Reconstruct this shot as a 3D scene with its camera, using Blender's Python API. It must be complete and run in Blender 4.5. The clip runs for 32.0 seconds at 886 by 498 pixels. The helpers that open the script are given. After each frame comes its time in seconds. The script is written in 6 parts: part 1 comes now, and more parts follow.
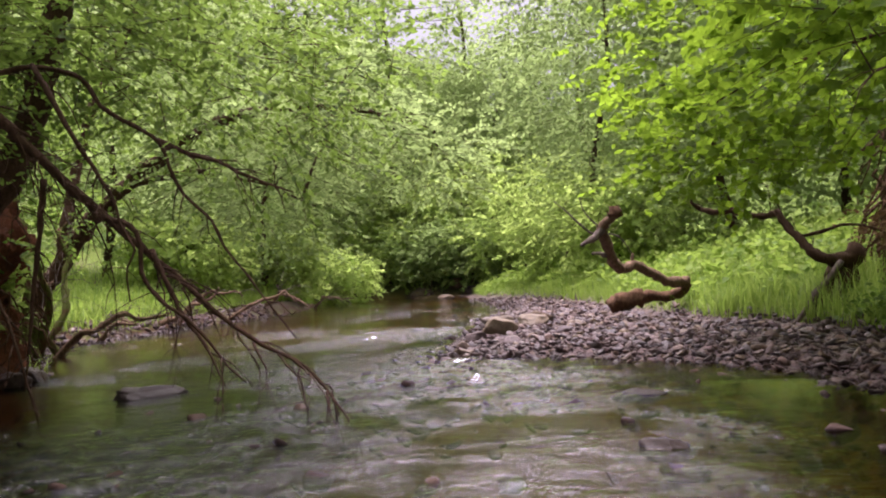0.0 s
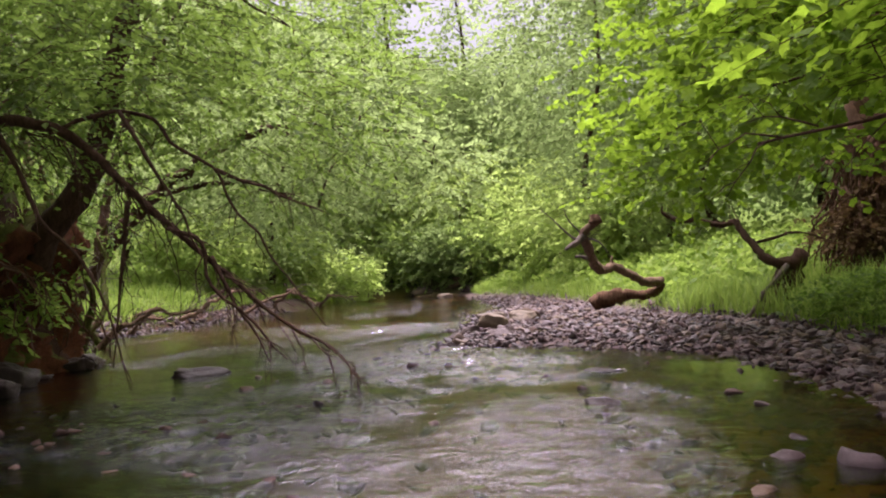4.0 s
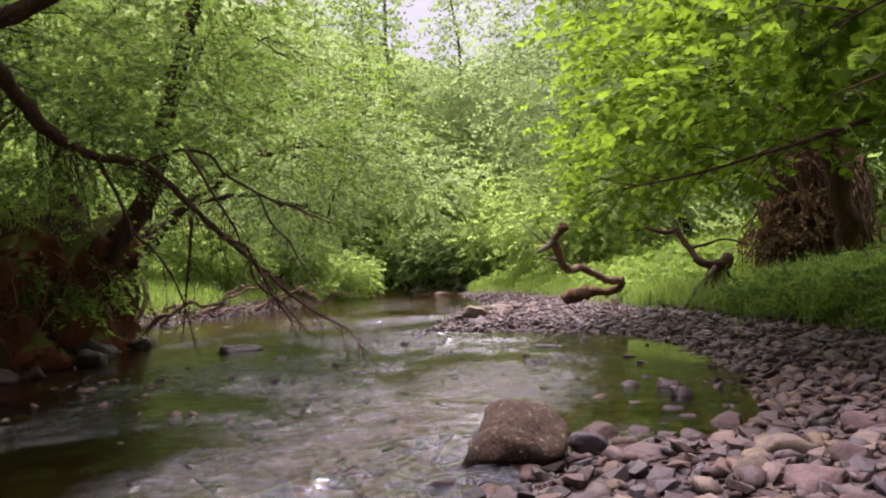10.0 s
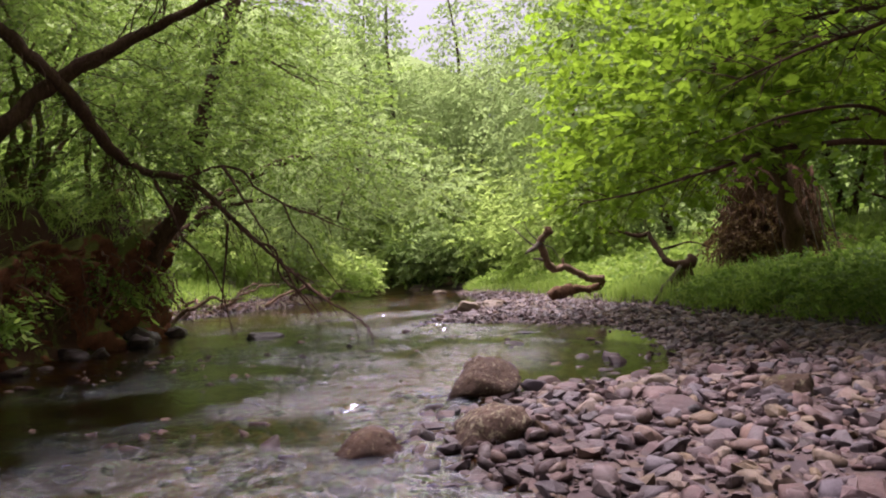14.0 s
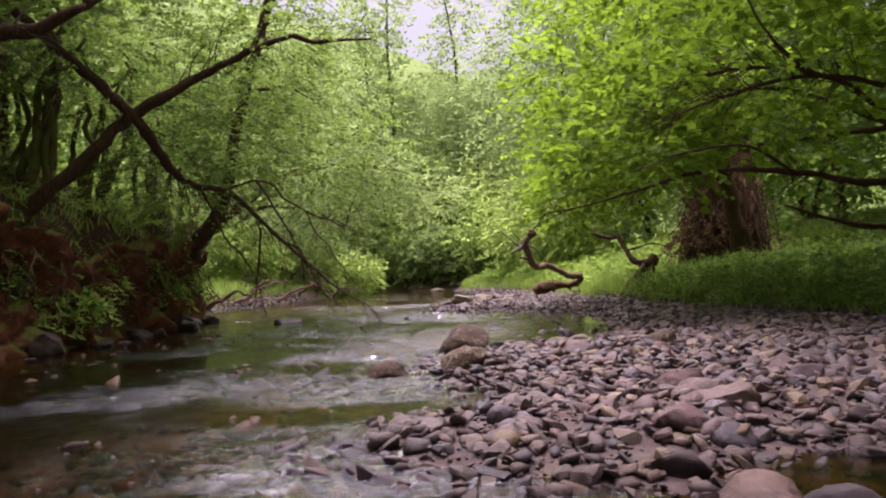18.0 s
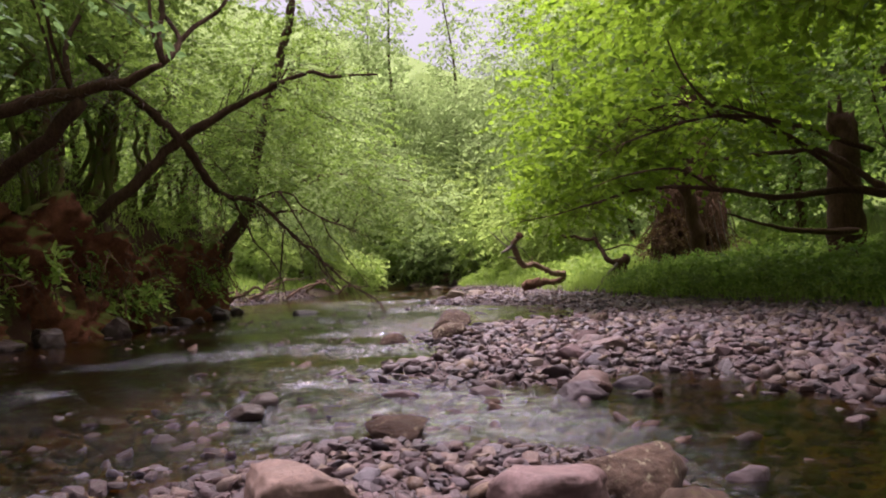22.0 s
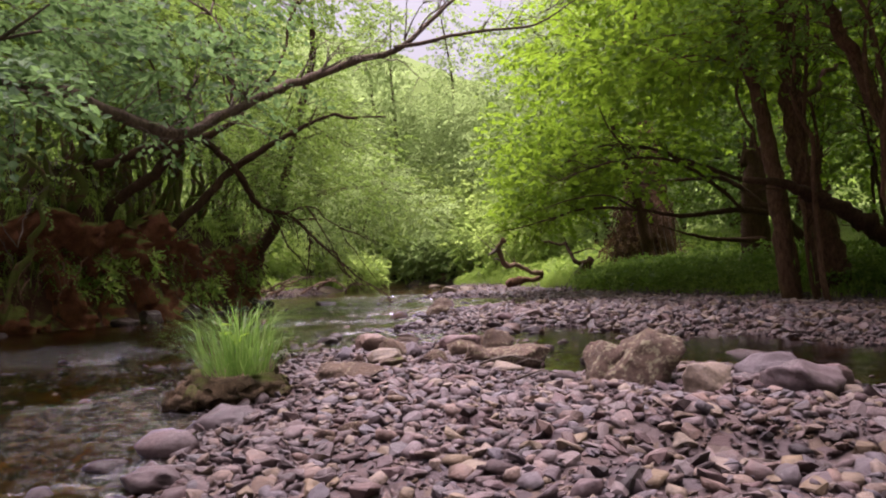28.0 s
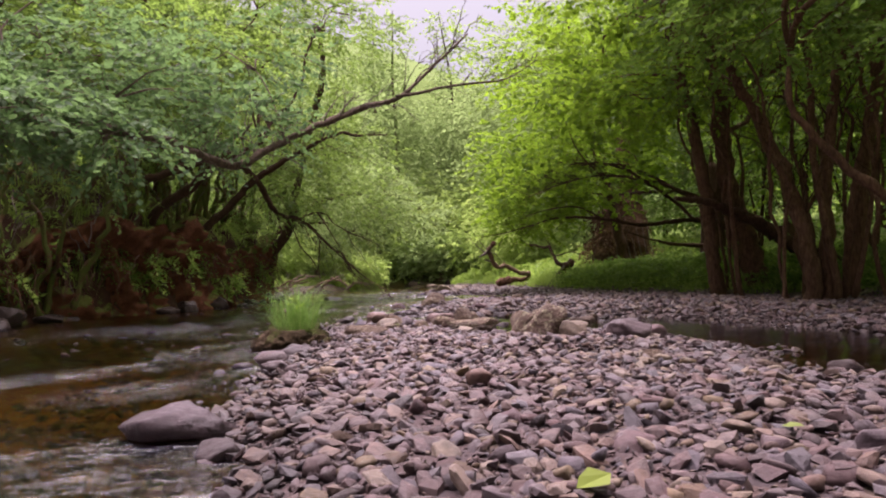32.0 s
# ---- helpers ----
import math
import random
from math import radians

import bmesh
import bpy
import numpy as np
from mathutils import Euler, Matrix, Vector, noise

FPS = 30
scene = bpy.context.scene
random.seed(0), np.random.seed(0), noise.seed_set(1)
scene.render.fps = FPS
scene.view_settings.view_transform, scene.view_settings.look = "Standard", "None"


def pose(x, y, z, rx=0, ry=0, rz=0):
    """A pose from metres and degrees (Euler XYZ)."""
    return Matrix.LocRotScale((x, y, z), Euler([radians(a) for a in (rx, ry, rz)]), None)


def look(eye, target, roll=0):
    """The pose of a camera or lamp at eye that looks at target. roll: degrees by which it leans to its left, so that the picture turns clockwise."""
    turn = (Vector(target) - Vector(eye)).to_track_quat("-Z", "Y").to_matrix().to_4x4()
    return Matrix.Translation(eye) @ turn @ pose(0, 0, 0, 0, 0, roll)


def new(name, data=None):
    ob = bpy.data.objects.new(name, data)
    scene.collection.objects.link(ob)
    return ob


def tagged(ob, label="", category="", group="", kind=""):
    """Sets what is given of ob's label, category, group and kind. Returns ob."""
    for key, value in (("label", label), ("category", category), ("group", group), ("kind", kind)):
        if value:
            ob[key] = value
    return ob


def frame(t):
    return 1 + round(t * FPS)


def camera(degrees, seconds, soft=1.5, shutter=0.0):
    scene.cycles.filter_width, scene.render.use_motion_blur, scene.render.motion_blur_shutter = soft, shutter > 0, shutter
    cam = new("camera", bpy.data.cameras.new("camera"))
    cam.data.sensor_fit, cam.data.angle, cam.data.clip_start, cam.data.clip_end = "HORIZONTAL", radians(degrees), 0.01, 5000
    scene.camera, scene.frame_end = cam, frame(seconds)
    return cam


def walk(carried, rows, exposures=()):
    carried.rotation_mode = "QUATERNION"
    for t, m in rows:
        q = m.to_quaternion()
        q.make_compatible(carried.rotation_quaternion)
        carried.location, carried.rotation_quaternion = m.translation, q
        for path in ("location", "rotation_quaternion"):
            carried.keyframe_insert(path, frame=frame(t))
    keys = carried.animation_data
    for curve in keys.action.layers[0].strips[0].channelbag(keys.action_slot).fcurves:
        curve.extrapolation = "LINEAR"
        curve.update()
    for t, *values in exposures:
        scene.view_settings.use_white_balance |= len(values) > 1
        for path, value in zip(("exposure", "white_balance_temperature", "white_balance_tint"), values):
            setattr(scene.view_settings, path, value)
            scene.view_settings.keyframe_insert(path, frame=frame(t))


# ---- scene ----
cam = camera(66.0, 32.0, 2.0)
PATH = [
    (0, (-1.02, -0.533, 0.757), (-1.232, 1.454, 0.842), -2.7),
    (6, (-0.802, -2.153, 0.777), (-1.012, -0.165, 0.858), -2.5),
    (9, (-0.613, -3.011, 0.756), (-0.823, -1.023, 0.837), -2.4),
    (13, (-0.431, -4.195, 0.725), (-0.641, -2.208, 0.806), -2.3),
    (17, (-0.209, -5.822, 0.661), (-0.414, -3.834, 0.742), -2.1),
    (19, (-0.08, -6.712, 0.62), (-0.286, -4.724, 0.702), -2.2),
    (21, (0.05, -7.526, 0.598), (-0.158, -5.539, 0.679), -2.1),
    (23, (0.193, -8.406, 0.591), (-0.015, -6.418, 0.67), -2.2),
    (25, (0.308, -9.395, 0.575), (0.103, -7.407, 0.654), -2.0),
    (28, (0.552, -10.87, 0.546), (0.345, -8.882, 0.626), -2.0),
    (30, (0.703, -11.808, 0.519), (0.498, -9.82, 0.599), -1.7),
    (32, (0.881, -12.747, 0.492), (0.674, -10.759, 0.575), -1.5),
]
walk(cam, [(t, look(e, g, r)) for t, e, g, r in PATH], [(0, 2.27, 6620, 32), (9, 2.25, 6620, 32), (20, 2.18, 6620, 34), (32, 2.13, 6720, 35)])

# ---- world, sun ----
world = bpy.data.worlds.new("overcast_sky")
scene.world = world
world.use_nodes = True
wn = world.node_tree
sky = wn.nodes.new("ShaderNodeTexSky")
sky.sky_type = 'NISHITA'
sky.sun_disc = False
sky.sun_elevation = radians(76)
sky.sun_rotation = radians(-11)
sky.air_density = 1.0
sky.dust_density = 7.0
sky.ozone_density = 0.4
wn.nodes["Background"].inputs[1].default_value = 0.041
cloud = wn.nodes.new("ShaderNodeHueSaturation")
cloud.inputs["Saturation"].default_value = 0.25
wn.links.new(sky.outputs[0], cloud.inputs["Color"])
grey = wn.nodes.new("ShaderNodeMix")
grey.data_type, grey.blend_type = 'RGBA', 'MULTIPLY'
grey.inputs[0].default_value = 1.0
grey.inputs[7].default_value = (0.95, 0.99, 1.03, 1)
wn.links.new(cloud.outputs[0], grey.inputs[6])
wn.links.new(grey.outputs[2], wn.nodes["Background"].inputs[0])
sun = new("sun", bpy.data.lights.new("sun", 'SUN'))
sun.data.energy = 3.3
sun.data.angle = radians(70)
sun.data.color = (0.99, 0.975, 1.0)
sun.matrix_world = look((-0.62, 3.2, 13.0), (0, 0, 0))


# ---- materials ----
def shader(name):
    m = bpy.data.materials.new(name)
    m.use_nodes = True
    nt = m.node_tree
    return m, nt, nt.nodes["Principled BSDF"]


def node(nt, kind, **values):
    n = nt.nodes.new(kind)
    for key, v in values.items():
        n.inputs[key].default_value = v
    return n


def ramp(nt, source, stops):
    r = nt.nodes.new("ShaderNodeValToRGB")
    e = r.color_ramp.elements
    while len(e) < len(stops):
        e.new(0.5)
    for k, (p, c) in enumerate(stops):
        e[k].position, e[k].color = p, (*c, 1)
    nt.links.new(source, r.inputs[0])
    return r.outputs[0]


def mixed(nt, fac, a, b, blend='MIX'):
    m = nt.nodes.new("ShaderNodeMix")
    m.data_type, m.blend_type = 'RGBA', blend
    for sock, v in ((m.inputs[0], fac), (m.inputs[6], a), (m.inputs[7], b)):
        if isinstance(v, (int, float)):
            sock.default_value = v
        elif isinstance(v, tuple):
            sock.default_value = (*v, 1)
        else:
            nt.links.new(v, sock)
    return m.outputs[2]


def world_pos(nt):
    return nt.nodes.new("ShaderNodeNewGeometry").outputs["Position"]


def noisy(nt, at, scale, detail=5.0, rough=0.6, distortion=0.0):
    n = node(nt, "ShaderNodeTexNoise", Scale=scale, Detail=detail, Roughness=rough, Distortion=distortion)
    nt.links.new(at, n.inputs["Vector"])
    return n.outputs[0]


def bumped(nt, bsdf, height, strength, distance):
    b = node(nt, "ShaderNodeBump", Strength=strength, Distance=distance)
    nt.links.new(height, b.inputs["Height"])
    nt.links.new(b.outputs[0], bsdf.inputs["Normal"])
    return b


def stone_material(name, stops, moss=0.0, rough=0.62, lichen=0.0, piece="object", relief=0.012, shine=0.25, wet=False):
    m, nt, b = shader(name)
    b.inputs["Specular IOR Level"].default_value = shine
    at = world_pos(nt)
    if piece == "object":
        rnd = nt.nodes.new("ShaderNodeObjectInfo").outputs["Random"]
    else:
        rnd = nt.nodes.new("ShaderNodeNewGeometry").outputs["Random Per Island"]
    base = ramp(nt, rnd, stops)
    n1 = noisy(nt, at, 14, 6, 0.65, 0.4)
    n2 = noisy(nt, at, 70, 4, 0.6)
    col = mixed(nt, 0.7, base, ramp(nt, n1, [(0.25, (0.32, 0.29, 0.28)), (0.72, (1.18, 1.15, 1.12))]), 'MULTIPLY')
    col = mixed(nt, 0.6, col, ramp(nt, n2, [(0.3, (0.4, 0.38, 0.38)), (0.7, (1.2, 1.2, 1.2))]), 'MULTIPLY')
    if lichen:
        spots = ramp(nt, noisy(nt, at, 38, 6, 0.7, 0.3), [(0.6 - lichen, (0, 0, 0)), (0.68 - lichen, (1, 1, 1))])
        col = mixed(nt, spots, col, mixed(nt, n2, (0.17, 0.145, 0.095), (0.32, 0.285, 0.19)))
    if moss:
        nz = nt.nodes.new("ShaderNodeSeparateXYZ")
        nt.links.new(nt.nodes.new("ShaderNodeNewGeometry").outputs["Normal"], nz.inputs[0])
        add = nt.nodes.new("ShaderNodeMath")
        add.operation = 'MULTIPLY'
        nt.links.new(nz.outputs[2], add.inputs[0])
        nt.links.new(noisy(nt, at, 6, 5, 0.7), add.inputs[1])
        fac = ramp(nt, add.outputs[0], [(0.62 - moss, (0, 0, 0)), (0.72 - moss, (1, 1, 1))])
        col = mixed(nt, fac, col, mixed(nt, noisy(nt, at, 40), (0.04, 0.05, 0.012), (0.12, 0.13, 0.03)))
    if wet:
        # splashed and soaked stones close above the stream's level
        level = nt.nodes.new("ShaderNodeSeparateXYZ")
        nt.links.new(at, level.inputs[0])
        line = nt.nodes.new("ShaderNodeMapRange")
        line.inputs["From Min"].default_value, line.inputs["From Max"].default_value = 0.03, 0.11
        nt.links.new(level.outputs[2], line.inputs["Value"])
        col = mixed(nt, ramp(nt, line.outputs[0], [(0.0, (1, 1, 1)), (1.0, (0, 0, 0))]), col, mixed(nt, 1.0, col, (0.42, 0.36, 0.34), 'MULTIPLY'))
    nt.links.new(col, b.inputs["Base Color"])
    nt.links.new(ramp(nt, n1, [(0.3, (rough - 0.2,) * 3), (0.7, (rough + 0.15,) * 3)]), b.inputs["Roughness"])
    bumped(nt, b, mixed(nt, 0.4, noisy(nt, at, 40, 8, 0.75), noisy(nt, at, 11, 5, 0.7)), 1.0, relief)
    return m


GRAVEL = [(0.0, (0.028, 0.019, 0.020)), (0.14, (0.105, 0.061, 0.061)), (0.28, (0.066, 0.055, 0.067)), (0.42, (0.134, 0.085, 0.080)), (0.52, (0.091, 0.079, 0.091)),
          (0.62, (0.080, 0.043, 0.039)), (0.72, (0.123, 0.095, 0.097)), (0.82, (0.144, 0.087, 0.070)), (0.90, (0.175, 0.132, 0.108)), (0.965, (0.15, 0.105, 0.062)), (1.0, (0.10, 0.058, 0.038))]
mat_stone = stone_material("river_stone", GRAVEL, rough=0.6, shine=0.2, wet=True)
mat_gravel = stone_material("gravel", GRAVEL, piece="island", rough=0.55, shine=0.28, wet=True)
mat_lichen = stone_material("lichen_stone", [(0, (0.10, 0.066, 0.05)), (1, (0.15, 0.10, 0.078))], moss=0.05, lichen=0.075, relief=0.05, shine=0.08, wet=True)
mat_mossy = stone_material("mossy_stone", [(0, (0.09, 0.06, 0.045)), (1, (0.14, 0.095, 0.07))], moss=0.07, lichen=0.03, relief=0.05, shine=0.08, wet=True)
# Wet stone colour, darkened further for the shade at the bank's foot.
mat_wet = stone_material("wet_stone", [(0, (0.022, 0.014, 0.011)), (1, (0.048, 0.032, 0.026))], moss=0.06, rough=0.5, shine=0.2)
mat_bedstone = stone_material("bed_stone", [(0, (0.022, 0.012, 0.009)), (0.5, (0.05, 0.028, 0.02)), (1, (0.08, 0.047, 0.031))], piece="island", rough=0.5, shine=0.12)
mat_pale = stone_material("pale_stone", [(0, (0.13, 0.098, 0.076)), (1, (0.19, 0.145, 0.105))])


def bark_material(name, dark, light, moss=0.0, fine=1.0):
    m, nt, b = shader(name)
    at = world_pos(nt)
    mp = nt.nodes.new("ShaderNodeMapping")
    mp.inputs["Scale"].default_value = (1, 1, 0.25)
    nt.links.new(at, mp.inputs[0])
    ridges = noisy(nt, mp.outputs[0], 38 * fine, 6, 0.7, 0.6)
    col = ramp(nt, ridges, [(0.3, dark), (0.72, light)])
    patch = noisy(nt, at, 3.5, 4, 0.6)
    col = mixed(nt, 0.5, col, ramp(nt, patch, [(0.3, (0.5, 0.48, 0.46)), (0.7, (1.1, 1.05, 1.0))]), 'MULTIPLY')
    if moss:
        fac = ramp(nt, noisy(nt, at, 5, 6, 0.7), [(0.6 - moss, (0, 0, 0)), (0.72 - moss, (1, 1, 1))])
        col = mixed(nt, fac, col, mixed(nt, noisy(nt, at, 60), (0.035, 0.05, 0.012), (0.11, 0.12, 0.03)))
    nt.links.new(col, b.inputs["Base Color"])
    b.inputs["Roughness"].default_value = 0.95
    b.inputs["Specular IOR Level"].default_value = 0.1
    bumped(nt, b, ridges, 0.8, 0.02)
    return m


mat_bark = bark_material("dark_bark", (0.028, 0.015, 0.009), (0.092, 0.054, 0.034))
mat_bark_moss = bark_material("mossy_bark", (0.042, 0.021, 0.013), (0.15, 0.08, 0.048), 0.2)
mat_bark_pale = bark_material("pale_bark", (0.06, 0.048, 0.042), (0.22, 0.18, 0.155))
mat_dead = bark_material("dead_wood", (0.05, 0.03, 0.02), (0.24, 0.16, 0.11))
mat_bark_grey = bark_material("grey_bark", (0.04, 0.028, 0.022), (0.17, 0.125, 0.095))
mat_mud = bark_material("matted_mud", (0.022, 0.014, 0.009), (0.11, 0.075, 0.045), 0.1, 1.6)
mat_root = bark_material("root_tangle", (0.04, 0.021, 0.013), (0.16, 0.092, 0.056))


def leaf_material(name, dark, mid, light, glow, through_amount=0.45, gloss=0.5):
    m, nt, b = shader(name)
    rnd = nt.nodes.new("ShaderNodeNewGeometry").outputs["Random Per Island"]
    col = ramp(nt, rnd, [(0.0, dark), (0.55, mid), (1.0, light)])
    col = mixed(nt, 0.5, col, ramp(nt, noisy(nt, world_pos(nt), 0.9, 3), [(0.3, (0.6, 0.65, 0.6)), (0.7, (1.2, 1.15, 1.0))]), 'MULTIPLY')
    nt.links.new(col, b.inputs["Base Color"])
    b.inputs["Roughness"].default_value = gloss
    b.inputs["Specular IOR Level"].default_value = 0.14
    tr = nt.nodes.new("ShaderNodeBsdfTranslucent")
    nt.links.new(mixed(nt, 0.6, col, glow), tr.inputs[0])
    mx = nt.nodes.new("ShaderNodeMixShader")
    mx.inputs[0].default_value = through_amount
    nt.links.new(b.outputs[0], mx.inputs[1])
    nt.links.new(tr.outputs[0], mx.inputs[2])
    nt.links.new(mx.outputs[0], nt.nodes["Material Output"].inputs[0])
    return m


mat_leaf_syc = leaf_material("sycamore_leaf", (0.05, 0.10, 0.010), (0.088, 0.16, 0.014), (0.135, 0.215, 0.02), (0.29, 0.47, 0.035), 0.55, 0.7)
# Alder green darkened to carry the shade under the left bank's canopy.
mat_leaf_ald_shade = leaf_material("shaded_alder_leaf", (0.035, 0.07, 0.014), (0.07, 0.125, 0.024), (0.13, 0.19, 0.045), (0.265, 0.41, 0.07), 0.52, 0.6)
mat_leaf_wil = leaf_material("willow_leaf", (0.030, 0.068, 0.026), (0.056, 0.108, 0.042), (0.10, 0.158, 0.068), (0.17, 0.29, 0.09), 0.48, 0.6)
# Green paled and evened out to put distant haze into the leaf colour.
mat_leaf_hazed = leaf_material("hazed_leaf", (0.135, 0.20, 0.07), (0.165, 0.24, 0.085), (0.20, 0.28, 0.095), (0.40, 0.54, 0.19), 0.5, 0.85)
# Leaf brightness and see-through raised to lift bushes seen from their shadow side.
mat_leaf_bush = leaf_material("bush_leaf", (0.14, 0.225, 0.06), (0.205, 0.30, 0.08), (0.27, 0.37, 0.10), (0.56, 0.73, 0.19), 0.62, 0.8)
# Leaf green darkened to hold the deep shade of the banks.
mat_leaf_shaded = leaf_material("shaded_leaf", (0.03, 0.065, 0.013), (0.06, 0.112, 0.02), (0.10, 0.16, 0.028), (0.21, 0.36, 0.05), 0.48)
mat_grass = leaf_material("grass_blade", (0.085, 0.155, 0.024), (0.145, 0.24, 0.04), (0.26, 0.33, 0.09), (0.34, 0.50, 0.085), 0.48)
mat_rush = leaf_material("tuft_blade", (0.042, 0.105, 0.018), (0.085, 0.18, 0.034), (0.22, 0.285, 0.11), (0.17, 0.31, 0.05), 0.4)
mat_leaf_dead = leaf_material("dead_leaf", (0.06, 0.036, 0.016), (0.10, 0.062, 0.028), (0.15, 0.105, 0.05), (0.2, 0.12, 0.05), 0.25, 0.8)
mat_yellow = leaf_material("fallen_leaf", (0.08, 0.115, 0.014), (0.115, 0.15, 0.02), (0.135, 0.16, 0.022), (0.18, 0.25, 0.03), 0.2)


def ground_material():
    m, nt, b = shader("stream_ground")
    at = world_pos(nt)
    zone = nt.nodes.new("ShaderNodeAttribute")
    zone.attribute_name = "zone"
    sep = nt.nodes.new("ShaderNodeSeparateColor")
    nt.links.new(zone.outputs["Color"], sep.inputs[0])
    peb = nt.nodes.new("ShaderNodeTexVoronoi")
    peb.inputs["Scale"].default_value = 16
    nt.links.new(at, peb.inputs["Vector"])
    hue = nt.nodes.new("ShaderNodeSeparateColor")
    nt.links.new(peb.outputs["Color"], hue.inputs[0])
    gravel = mixed(nt, 0.6, ramp(nt, hue.outputs[0], GRAVEL), (0.085, 0.064, 0.06))
    bed = mixed(nt, noisy(nt, at, 2.2, 6, 0.65), (0.12, 0.085, 0.022), mixed(nt, 0.4, (0.20, 0.13, 0.04), gravel))
    turf = mixed(nt, noisy(nt, at, 5, 6, 0.7), (0.05, 0.085, 0.015), (0.13, 0.19, 0.03))
    soil = mixed(nt, noisy(nt, at, 6, 8, 0.7, 0.5), (0.018, 0.009, 0.006), (0.065, 0.028, 0.017))
    mossy = ramp(nt, noisy(nt, at, 3.2, 6, 0.7), [(0.50, (0, 0, 0)), (0.62, (1, 1, 1))])
    soil = mixed(nt, mossy, soil, mixed(nt, noisy(nt, at, 45), (0.03, 0.045, 0.01), (0.10, 0.12, 0.025)))
    col = mixed(nt, sep.outputs[0], bed, gravel)
    col = mixed(nt, sep.outputs[1], col, turf)
    col = mixed(nt, sep.outputs[2], col, soil)
    nt.links.new(col, b.inputs["Base Color"])
    b.inputs["Roughness"].default_value = 0.9
    b.inputs["Specular IOR Level"].default_value = 0.1
    bumped(nt, b, noisy(nt, at, 22, 8, 0.75), 0.9, 0.04)
    return m


mat_ground = ground_material()
mat_soil = stone_material("bank_soil", [(0, (0.115, 0.044, 0.024)), (1, (0.185, 0.077, 0.042))], moss=0.4, rough=0.95, relief=0.05, shine=0.05)


def water_material():
    m, nt, b = shader("stream_water")
    nt.nodes.remove(b)
    at = world_pos(nt)
    mp = nt.nodes.new("ShaderNodeMapping")
    mp.inputs["Scale"].default_value = (0.6, 1.25, 1.0)
    nt.links.new(at, mp.inputs[0])
    calm = nt.nodes.new("ShaderNodeAttribute")
    calm.attribute_name = "rough_water"
    chop = mixed(nt, 0.3, noisy(nt, mp.outputs[0], 10, 2, 0.45, 1.0), noisy(nt, mp.outputs[0], 31, 5, 0.65, 0.8))
    h2 = nt.nodes.new("ShaderNodeMath")
    h2.operation = 'MULTIPLY'
    nt.links.new(chop, h2.inputs[0])
    nt.links.new(calm.outputs["Fac"], h2.inputs[1])
    bump = node(nt, "ShaderNodeBump", Strength=1.0, Distance=0.052)
    nt.links.new(h2.outputs[0], bump.inputs["Height"])
    clear = nt.nodes.new("ShaderNodeBsdfTransparent")
    # Tint darkens away from shore and where dark reflections are painted in.
    deep_shade = nt.nodes.new("ShaderNodeAttribute")
    deep_shade.attribute_name = "depth_and_shade"
    nt.links.new(ramp(nt, deep_shade.outputs["Fac"], [(0.0, (0.47, 0.33, 0.11)), (1.0, (0.11, 0.065, 0.02))]), clear.inputs[0])
    gl = nt.nodes.new("ShaderNodeBsdfGlossy")
    gl.inputs["Color"].default_value = (0.96, 0.96, 1.0, 1)
    gl.inputs["Roughness"].default_value = 0.05
    nt.links.new(bump.outputs[0], gl.inputs["Normal"])
    fr = node(nt, "ShaderNodeFresnel", IOR=1.47)
    nt.links.new(bump.outputs[0], fr.inputs["Normal"])
    mx = nt.nodes.new("ShaderNodeMixShader")
    nt.links.new(fr.outputs[0], mx.inputs[0])
    nt.links.new(clear.outputs[0], mx.inputs[1])
    nt.links.new(gl.outputs[0], mx.inputs[2])
    nt.links.new(mx.outputs[0], nt.nodes["Material Output"].inputs[0])
    return m


mat_water = water_material()

# ---- mesh helpers ----
rng = np.random.default_rng(11)


def mesh(name, verts, faces, material, smooth=True):
    """faces: list of integer arrays (n, 3) or (n, 4)."""
    me = bpy.data.meshes.new(name)
    verts = np.asarray(verts, np.float32)
    faces = [np.asarray(f, np.int32) for f in faces if len(f)]
    me.vertices.add(len(verts))
    me.vertices.foreach_set("co", verts.ravel())
    loops = np.concatenate([f.ravel() for f in faces])
    counts = np.concatenate([np.full(len(f), f.shape[1], np.int32) for f in faces])
    me.loops.add(len(loops))
    me.loops.foreach_set("vertex_index", loops)
    me.polygons.add(len(counts))
    me.polygons.foreach_set("loop_start", np.concatenate([[0], np.cumsum(counts)[:-1]]).astype(np.int32))
    me.polygons.foreach_set("loop_total", counts)
    me.polygons.foreach_set("use_smooth", np.full(len(counts), smooth))
    me.materials.append(material)
    me.update(calc_edges=True)
    return me


def part(name, me, parent=None, label="", kind="", at=None):
    ob = new(name, me)
    if parent is not None:
        ob.parent = parent
    if at is not None:
        ob.matrix_basis = at
    return tagged(ob, label=label, kind=kind)


def thing(name, at, label, category, group="", kind=""):
    ob = new(name)
    ob.empty_display_size = 0.1
    ob.location = at
    return tagged(ob, label, category, group, kind)


def unit(v):
    return v / np.maximum(np.linalg.norm(v, axis=-1, keepdims=True), 1e-9)


